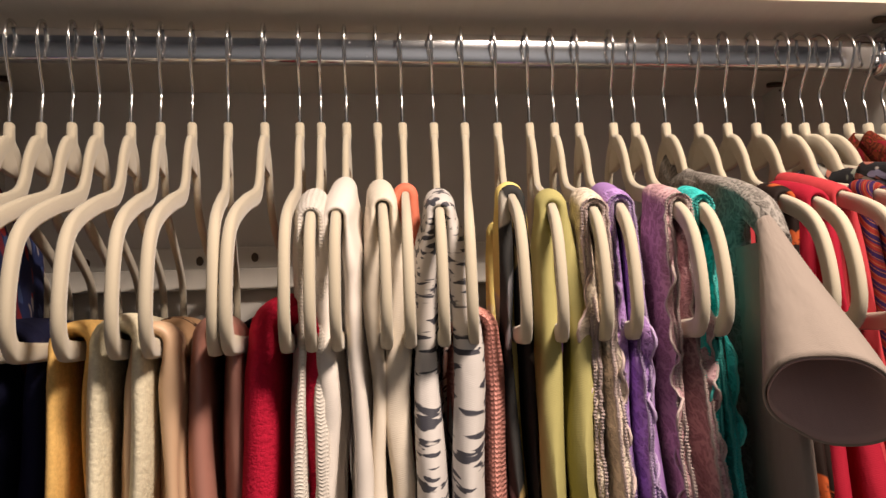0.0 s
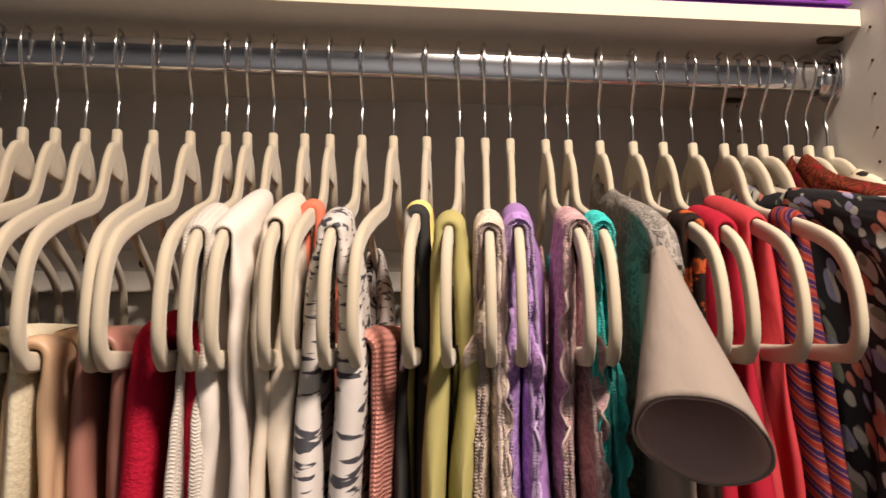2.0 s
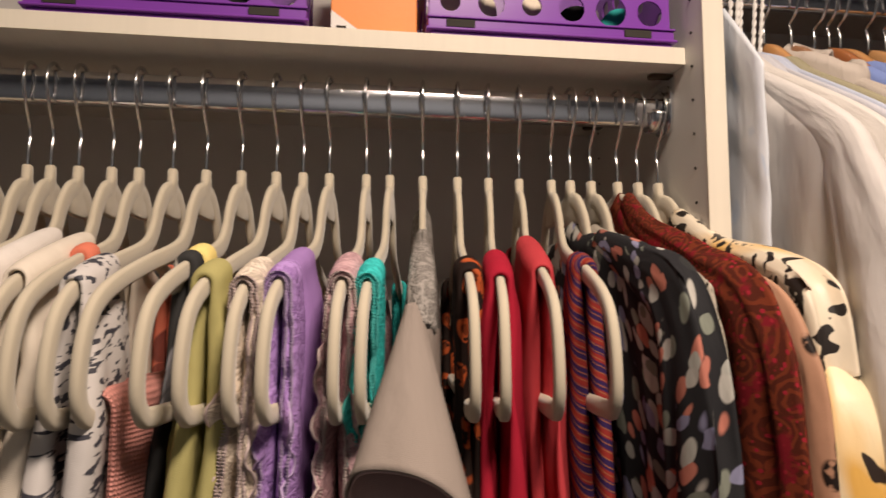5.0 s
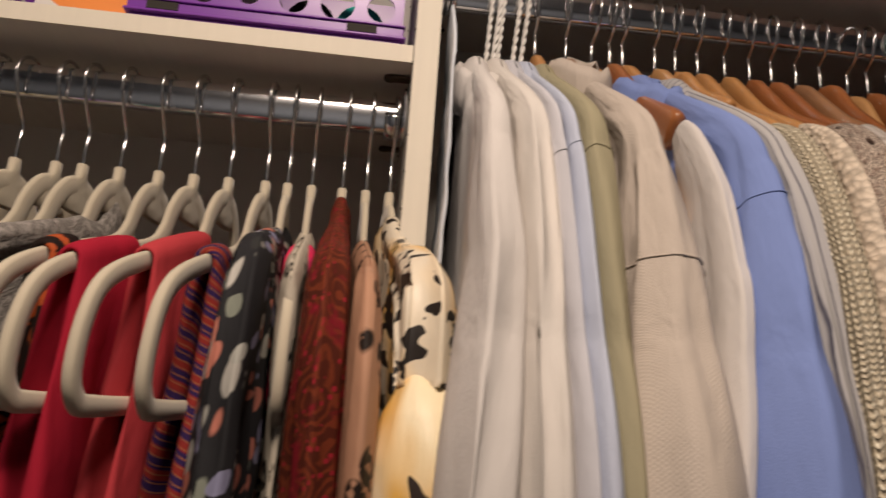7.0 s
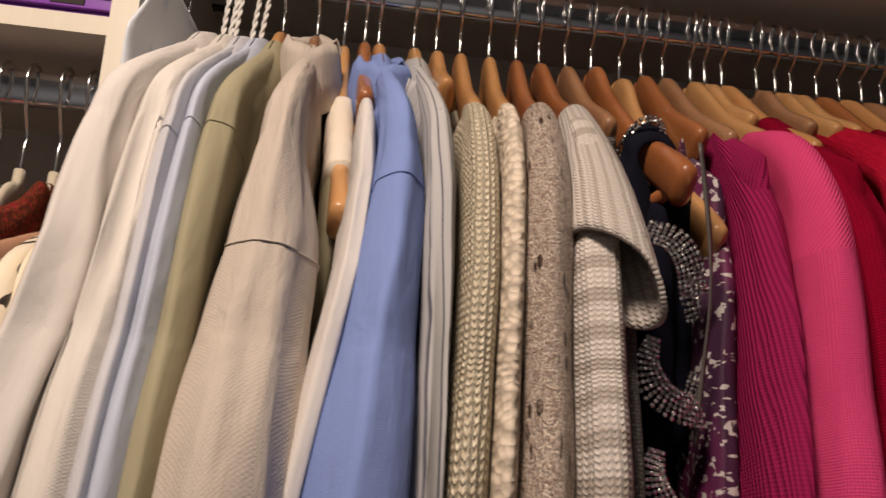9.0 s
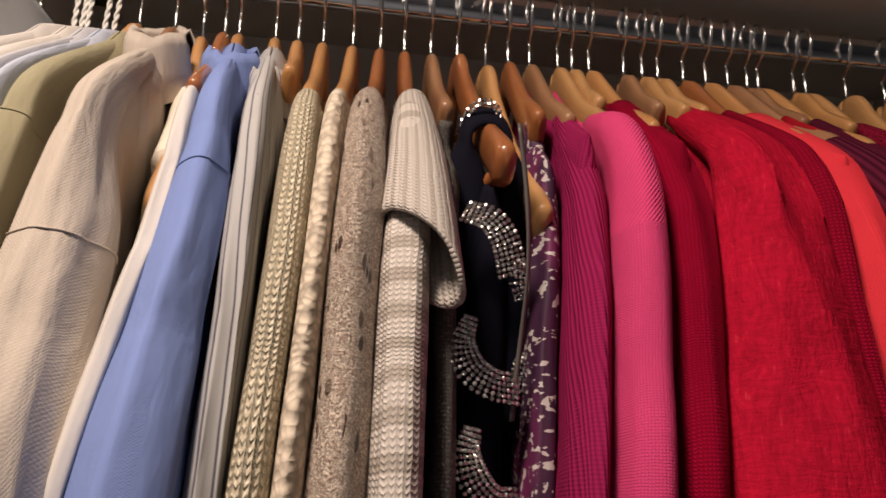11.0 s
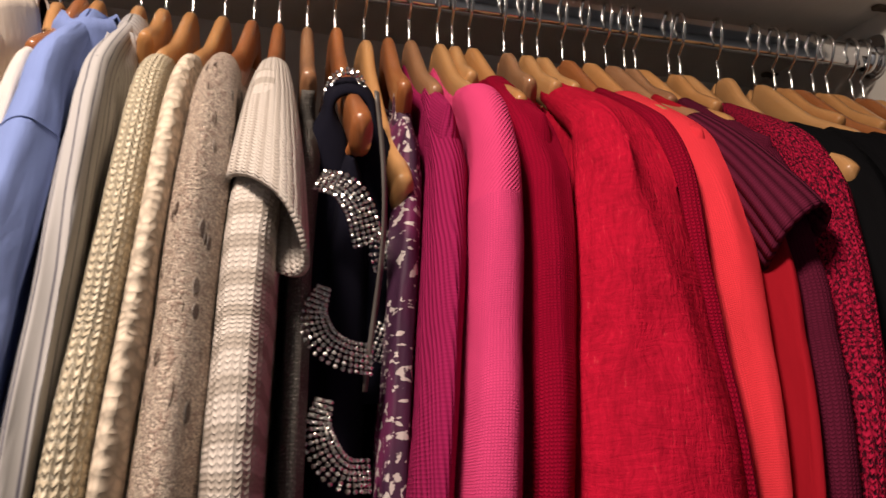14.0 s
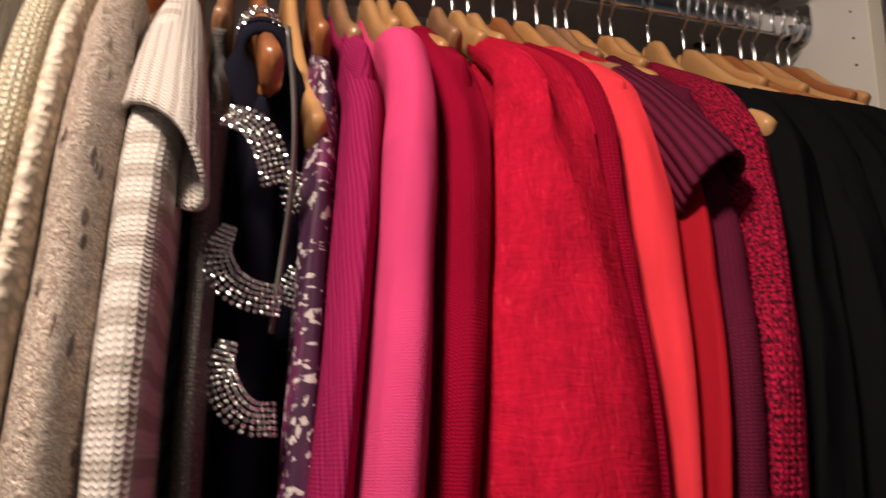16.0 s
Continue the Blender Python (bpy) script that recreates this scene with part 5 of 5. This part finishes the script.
navy = on_wood("navy_dress", "navy velvet dress with rhinestone-trimmed cut-outs and straps", "dress", M_INK, 0.412, ((0.402, 0.022), (0.400, 0.022), (0.396, 0.022)), 0.024, 116, yf=-0.185, lift=-0.045, scoop=0.07, neck_half=0.13, t_top=0.012, folds=0.5)
navy_in = navy.matrix_basis.inverted()


def in_navy(points):
    return [tuple(navy_in @ Vector(p)) for p in points]


own("strap", mesh_grid("strap", drape_grid(-0.170, -0.150, wood_shoulder(0.16) + 0.004, 0.20, 16, t0=0.015, t1=0.018, folds=0.4, slope=0.9)), M_INK, navy, thick=0.002)
stones(in_navy([(0.389, -0.070, 1.715), (0.392, -0.098, 1.729), (0.404, -0.104, 1.735), (0.414, -0.098, 1.727), (0.418, -0.075, 1.700)]), 2, navy)
stones(in_navy([(0.380, -0.150, 1.640), (0.394, -0.158, 1.634), (0.404, -0.158, 1.620), (0.411, -0.150, 1.600)]), 6, navy, taper=0.2)
stones(in_navy([(0.384, -0.150, 1.572), (0.378, -0.156, 1.556), (0.382, -0.160, 1.541), (0.395, -0.161, 1.532), (0.413, -0.154, 1.529)]), 6, navy, taper=0.6)
stones(in_navy([(0.386, -0.150, 1.505), (0.382, -0.156, 1.490), (0.386, -0.161, 1.475), (0.397, -0.162, 1.464), (0.413, -0.154, 1.462)]), 6, navy, taper=0.5)
stones(in_navy([(0.430, -0.118, 1.616), (0.424, -0.122, 1.603), (0.428, -0.120, 1.590)]), 5, navy)
stones(in_navy([(0.431, -0.118, 1.552), (0.425, -0.122, 1.540), (0.421, -0.124, 1.530)]), 5, navy)
P = np.array([[(0.412 + 0.006 * math.sin(k * 4 + j) + 0.008 * j, -0.160 + 0.002 * math.sin(k * 9), 1.70 - 0.19 * k + 0.0 * q) if q == 0 else (0.4152 + 0.006 * math.sin(k * 4 + j) + 0.008 * j, -0.158, 1.70 - 0.19 * k) for q in (0, 1)] for j in (0,) for k in np.linspace(0, 1, 24)])
own("ribbon", mesh_grid("ribbon", np.array([in_navy(r) for r in P])), M_RIBBON, navy, "grey satin hanging ribbon", thick=0.001)

on_wood("abstract_print_top", "dark purple top with white brushstroke print", "top", M_ABSTRACT, 0.464, ((0.438, 0.0105), (0.434, 0.0105), (0.427, 0.0100)), 0.010, 117, folds=0.6, yf=-0.185, lift=-0.02, sleeve=long_sleeve(start=-0.13, deep=0.030, reach=-0.185, ztip=-0.185, slant=0.015), scoop=0.05, neck_half=0.12)
on_wood("magenta_sweater", "magenta ribbed knit sweater", "sweater", M_MAGENTA, 0.486, ((0.463, 0.0134), (0.458, 0.0125), (0.445, 0.0115)), 0.011, 118, folds=0.4, sleeve=long_sleeve(start=-0.13, ztip=-0.18, reach=-0.215), scoop=0.025, neck_half=0.14)
on_wood("hot_pink_sweater", "hot pink fine-ribbed sweater", "sweater", M_PINK, 0.515, ((0.493, 0.0155), (0.488, 0.0172), (0.475, 0.0180)), 0.015, 119, folds=0.25, lower=(31, M_PINK_PLAIN), sleeve=long_sleeve(start=-0.13, ztip=-0.140, top=0.75), scoop=0.025, neck_half=0.14)
on_wood("deep_red_sweater", "deep red fine-knit sweater with a rolled neck", "sweater", M_DEEPRED, 0.548, ((0.534, 0.0209), (0.526, 0.0213), (0.511, 0.0165)), 0.016, 120, folds=0.4, sleeve=long_sleeve(start=-0.085, reach=-0.215), collar=dict(z=-0.068, half_y=0.055, half_x=0.020, height=0.034, cy=-0.085, fall=0.55), neck_half=0.08, scoop=0.03, t_top=0.016)
on_wood("red_linen_jacket", "red crinkled linen jacket with wide sleeves", "jacket", M_REDLINEN, 0.612, ((0.593, 0.0310), (0.586, 0.0364), (0.578, 0.0490)), 0.026, 121, sleeve=long_sleeve(start=-0.085, deep=0.055, ztip=-0.145), folds=1.0, neck_half=0.08, scoop=0.03, t_top=0.016)
on_wood("crimson_cardigan", "crimson ribbed cardigan with long sleeves", "cardigan", M_REDKNIT, 0.650, ((0.631, 0.0128), (0.625, 0.0140), (0.625, 0.0100)), 0.011, 122, folds=0.4, sleeve=long_sleeve(start=-0.085, reach=-0.218, ztip=-0.135), neck_half=0.08, scoop=0.03, t_top=0.016)
on_wood("coral_sweater", "coral fine-knit sweater with long sleeves", "sweater", M_CORALKNIT, 0.675, ((0.662, 0.0268), (0.658, 0.0203), (0.647, 0.0130)), 0.017, 123, folds=0.35, sleeve=long_sleeve(start=-0.085, reach=-0.222, top=0.7), neck_half=0.08, scoop=0.03, t_top=0.016)
on_wood("scarlet_top", "scarlet jersey top with long sleeves", "top", M_SCARLET, 0.700, ((0.696, 0.0086), (0.686, 0.0088), (0.666, 0.0070)), 0.008, 124, sleeve=long_sleeve(start=-0.085, ztip=-0.18), neck_half=0.08, scoop=0.03, folds=0.6, t_top=0.016)
wine = on_wood("wine_sweater", "wine red sweater with a thick ribbed short sleeve", "sweater", M_WINE_FINE, 0.735, ((0.722, 0.0161), (0.709, 0.0161), (0.690, 0.0165)), 0.015, 125, folds=0.25, sleeve=long_sleeve(start=-0.085, ztip=-0.19), neck_half=0.08, scoop=0.03, t_top=0.016)
short_sleeve(wine, "ribbed_sleeve", "wine red ribbed short sleeve", M_WINE, (0.688, -0.098, 1.722), (0.697, -0.194, 1.610), (0.014, 0.014), (0.027, 0.028), -0.010, 25, 0.004, 0.3)
on_wood("marl_cardigan", "crimson and black marl knit cardigan", "cardigan", M_MARL, 0.790, ((0.752, 0.0235), (0.742, 0.0265), (0.722, 0.0275)), 0.024, 126, folds=0.35, sleeve=long_sleeve(start=-0.085, deep=0.055, ztip=-0.155), neck_half=0.08, scoop=0.03, t_top=0.016)
for k, (neck, x, seed) in enumerate(((0.838, 0.776, 127), (0.885, 0.826, 128), (0.935, 0.876, 129), (0.985, 0.930, 130))):
    on_wood("black_coat", "black wool coat with long sleeves", "coat", M_COAL, neck, ((x + 0.024, 0.025), (x + 0.012, 0.025), (x - 0.006, 0.025)), 0.020, seed, sleeve=long_sleeve(start=-0.12, ztip=-0.17), lift=-0.03, scoop=0.03, folds=0.7)
    if k == 0:
        tagged(bpy.context.scene.objects["black_coat"], group="black coats in a row")

# ---- wooden hangers: neck, near end and wood
WOODS = {"h": (WOOD_HONEY, "honey-coloured beech hanger with a chrome hook"), "r": (WOOD_RED, "cherry-stained wooden hanger with a chrome hook"),
         "p": (WOOD_PALE, "pale maple hanger with a chrome hook"), "b": (WOOD_BROWN, "walnut-brown wooden hanger with a chrome hook")}
HANG = [(0.119, 0.122, "h"), (0.150, 0.155, "b"), (0.175, 0.190, "p"), (0.194, 0.202, "r"), (0.207, 0.220, "h"), (0.240, 0.246, "p"),
        (0.261, 0.258, "h"), (0.284, 0.270, "h"), (0.312, 0.291, "h"), (0.338, 0.313, "r"), (0.361, 0.345, "r"), (0.387, 0.374, "b"), (0.413, 0.404, "r"), (0.441, 0.436, "p"), (0.464, 0.444, "r"), (0.486, 0.454, "b"),
        (0.515, 0.480, "p"), (0.530, 0.495, "p"), (0.548, 0.510, "h"), (0.585, 0.545, "b"), (0.605, 0.572, "p"), (0.622, 0.590, "p"), (0.650, 0.619, "r"), (0.675, 0.641, "h"), (0.700, 0.666, "b"), (0.722, 0.68, "b"),
        (0.735, 0.690, "h"), (0.776, 0.72, "h"), (0.790, 0.735, "p"), (0.838, 0.785, "p"), (0.885, 0.80, "p"), (0.912, 0.86, "h"), (0.935, 0.885, "r"), (0.965, 0.91, "h"), (0.985, 0.94, "h"), (1.02, 0.98, "r"), (1.036, 1.00, "h")]
made = {}
TILT = {0.175: 9, 0.441: 7}
BARE = (0.175, 0.413, 0.441, 0.838)
for neck, near, w in HANG:
    bare = neck in BARE
    near = near if bare else NEAR.get(neck, near)
    m = pose(neck, ROD_B[0], NECK_B) @ pose(0, 0, 0, 0, 0, turn_of(neck, near, 0.24)) @ pose(0, 0, -0.006 if neck in TILT else 0, TILT.get(neck, 0))
    key = (w, 1.0 if bare else 0.70 if neck in NEAR else 0.5)
    made[key] = copy_thing(made[key], m) if key in made else wood_hanger(*WOODS[w], size=key[1])
    made[key].matrix_basis = m


# ---- cream cloth rolled round the arm of a bare hanger
m = pose(0.175, ROD_B[0], NECK_B) @ pose(0, 0, 0, 0, 0, turn_of(0.175, 0.190, 0.24)) @ pose(0, 0, -0.006, 9)
P = sweep(spline([(0, -0.075, -0.080), (0, -0.105, -0.104), (0, -0.135, -0.126), (0, -0.166, -0.146)], 40), 0.0115, 0.0195, 28, 0.8)
for r in range(P.shape[0]):
    for c in range(28):
        P[r, c, 0] += 0.0012 * wave((r * 0.22, c * 0.25, 0), 8)
        P[r, c, 2] += 0.0016 * math.sin(r * 0.5 + 0.4 * math.sin(c)) * wave((r * 0.15, c * 0.1, 4), 8)
wrap = tagged(own("cloth_roll", mesh_grid("cloth_roll", P, True), M_IVORY), "cream cotton cloth rolled round a wooden hanger's arm", "cloth")
wrap.matrix_basis = m


# ---- white twisted cords of the shirts' loops
def cord(x, y, z0, z1, lean):
    bm = bmesh.new()
    top = []
    for ph in (0, math.pi):
        path = [(x + lean * k + 0.0012 * math.cos(k * 40 + ph), y + 0.0012 * math.sin(k * 40 + ph), z0 + (z1 - z0) * k) for k in np.linspace(0, 1, 60)]
        top.append(sweep(path, 0.0013, 0.0013, 6))
    me = mesh_grid("cord", top[0], True)
    ob = tagged(own("twisted_cord", me, M_CORD), "white twisted cotton hanging cord over the rod", "cord", "white cords over the rod")
    own("strand", mesh_grid("strand", top[1], True), M_CORD, ob)


for x, lean in ((0.068, 0.006), (0.073, 0.010), (0.078, 0.008), (0.092, 0.010), (0.099, 0.012)):
    cord(x, ROD_B[0] - 0.018, 1.80, 1.918, lean)


# ---------------------------------------------------------------- on the shelf
def basket(x0, x1, y0, z0, label):
    """A purple plastic basket with round holes in its walls."""
    top = tagged(new("storage_basket"), label, "basket", "purple baskets on the shelf")
    h, d = 0.16, 0.22
    bm = box(x0, x1, y0, y0 + d, z0, z0 + 0.004)
    part("base", bm, PURPLE, top, bevel=0.001)
    for name, a, b in (("front_wall", (x0, y0 + 0.006), (x1, y0 + 0.006)), ("back_wall", (x1, y0 + d), (x0, y0 + d)), ("side_wall", (x0, y0 + d), (x0, y0 + 0.006)), ("side_wall", (x1, y0 + 0.006), (x1, y0 + d))):
        a, b = Vector((*a, z0)), Vector((*b, z0))
        u = (b - a)
        length = u.length
        u.normalize()
        holes = []
        rnd = random.Random(int(length * 1000))
        n = max(3, int(length / 0.034))
        for k in range(n):
            for j in range(3):
                holes.append(((k + 0.5 + 0.25 * (j % 2)) * length / n, 0.035 + j * 0.037, rnd.choice((0.0095, 0.0125, 0.015))))
        cells = {}
        nu, nz = int(length / 0.0035), int(h / 0.0035)
        bm = bmesh.new()

        def vert(i, j):
            if (i, j) not in cells:
                cells[i, j] = bm.verts.new(a + u * (length * i / nu) + Vector((0, 0, h * j / nz)))
            return cells[i, j]

        for i in range(nu):
            for j in range(nz):
                s, z = (i + 0.5) * length / nu, (j + 0.5) * h / nz
                if not any((s - hs) ** 2 + (z - hz) ** 2 < r * r for hs, hz, r in holes):
                    bm.faces.new([vert(i, j), vert(i + 1, j), vert(i + 1, j + 1), vert(i, j + 1)])
        for (i, j), v in cells.items():
            s, z = i * length / nu, j * h / nz
            for hs, hz, r in holes:
                e = math.hypot(s - hs, z - hz)
                if 1e-6 < e < r + 0.003 and e > r - 0.004:
                    v.co += u * ((s - hs) / e * (r - e)) + Vector((0, 0, (z - hz) / e * (r - e)))
                    break
        wall = part(name, bm, PURPLE, top)
        s = wall.modifiers.new("thickness", "SOLIDIFY")
        s.thickness, s.offset = 0.0022, 0
    bm = box(x0 - 0.004, x1 + 0.004, y0 - 0.004, y0 + 0.007, z0 + 0.0045, z0 + 0.007)
    box(x0 - 0.002, x1 + 0.002, y0 - 0.001, y0 + 0.0055, z0 + 0.007, z0 + 0.016, bm)
    box(x0 - 0.003, x1 + 0.003, y0 - 0.003, y0 + 0.0055, z0 + 0.016, z0 + 0.018, bm)
    part("lower_rim", bm, PURPLE, top, bevel=0.0008)
    for k in (0.12, 0.85):
        xm = x0 + (x1 - x0) * k
        part("slot", box(xm - 0.013, xm + 0.013, y0 - 0.0035, y0 - 0.0012, z0 + 0.0075, z0 + 0.0145), DARK, top, "dark moulded slot")
    return top


def bundle(x, y, z, r, color, label):
    """Rolled cloth inside a basket."""
    P = sweep([(x, yy, z + r) for yy in np.linspace(y, y + 0.14, 8)], r, r, 20)
    P[..., 2] = np.maximum(P[..., 2], z + 0.0005)
    tagged(own("rolled_cloth", mesh_grid("rolled_cloth", P, True), color), label, "cloth")


basket(-0.243, -0.012, 0.003, 1.816, "purple plastic basket with round holes, filled with rolled cloth")
basket(-0.585, -0.355, 0.003, 1.816, "purple plastic basket with round holes, filled with rolled cloth")
BUNDLES = [woven("ivory_roll", (0.70, 0.62, 0.50)), woven("rust_roll", (0.50, 0.13, 0.05)), woven("black_roll", (0.02, 0.02, 0.02)), woven("teal_roll", (0.03, 0.30, 0.28))]
for k, (x, r, c, w) in enumerate(((-0.205, 0.030, 0, "ivory"), (-0.145, 0.026, 0, "ivory"), (-0.095, 0.022, 2, "black"), (-0.050, 0.022, 3, "teal"), (-0.54, 0.03, 1, "rust"), (-0.475, 0.028, 1, "rust"), (-0.415, 0.026, 2, "black"))):
    bundle(x, 0.03, 1.8205, r, BUNDLES[c], f"rolled {w} cloth inside the purple basket")

card = tagged(new("cardboard_box"), "orange and white cardboard box standing on the shelf", "box")
part("carton", box(-0.332, -0.252, 0.030, 0.20, 1.8165, 1.99), ORANGE, card, bevel=0.001)
bm = bmesh.new()
v = [bm.verts.new(p) for p in ((-0.3318, 0.0294, 1.817), (-0.284, 0.0294, 1.817), (-0.305, 0.0294, 1.826), (-0.3318, 0.0294, 1.845))]
bm.faces.new(v)
part("white_flash", bm, WHITE_CARD, card, "white corner of the printed front")
bm = bmesh.new()
for k in range(3):
    box(-0.327, -0.312 - 0.003 * k, 0.0286, 0.0290, 1.8205 + 0.004 * k, 1.8220 + 0.004 * k, bm)
part("small_print", bm, DARK, card, "illegible small print")
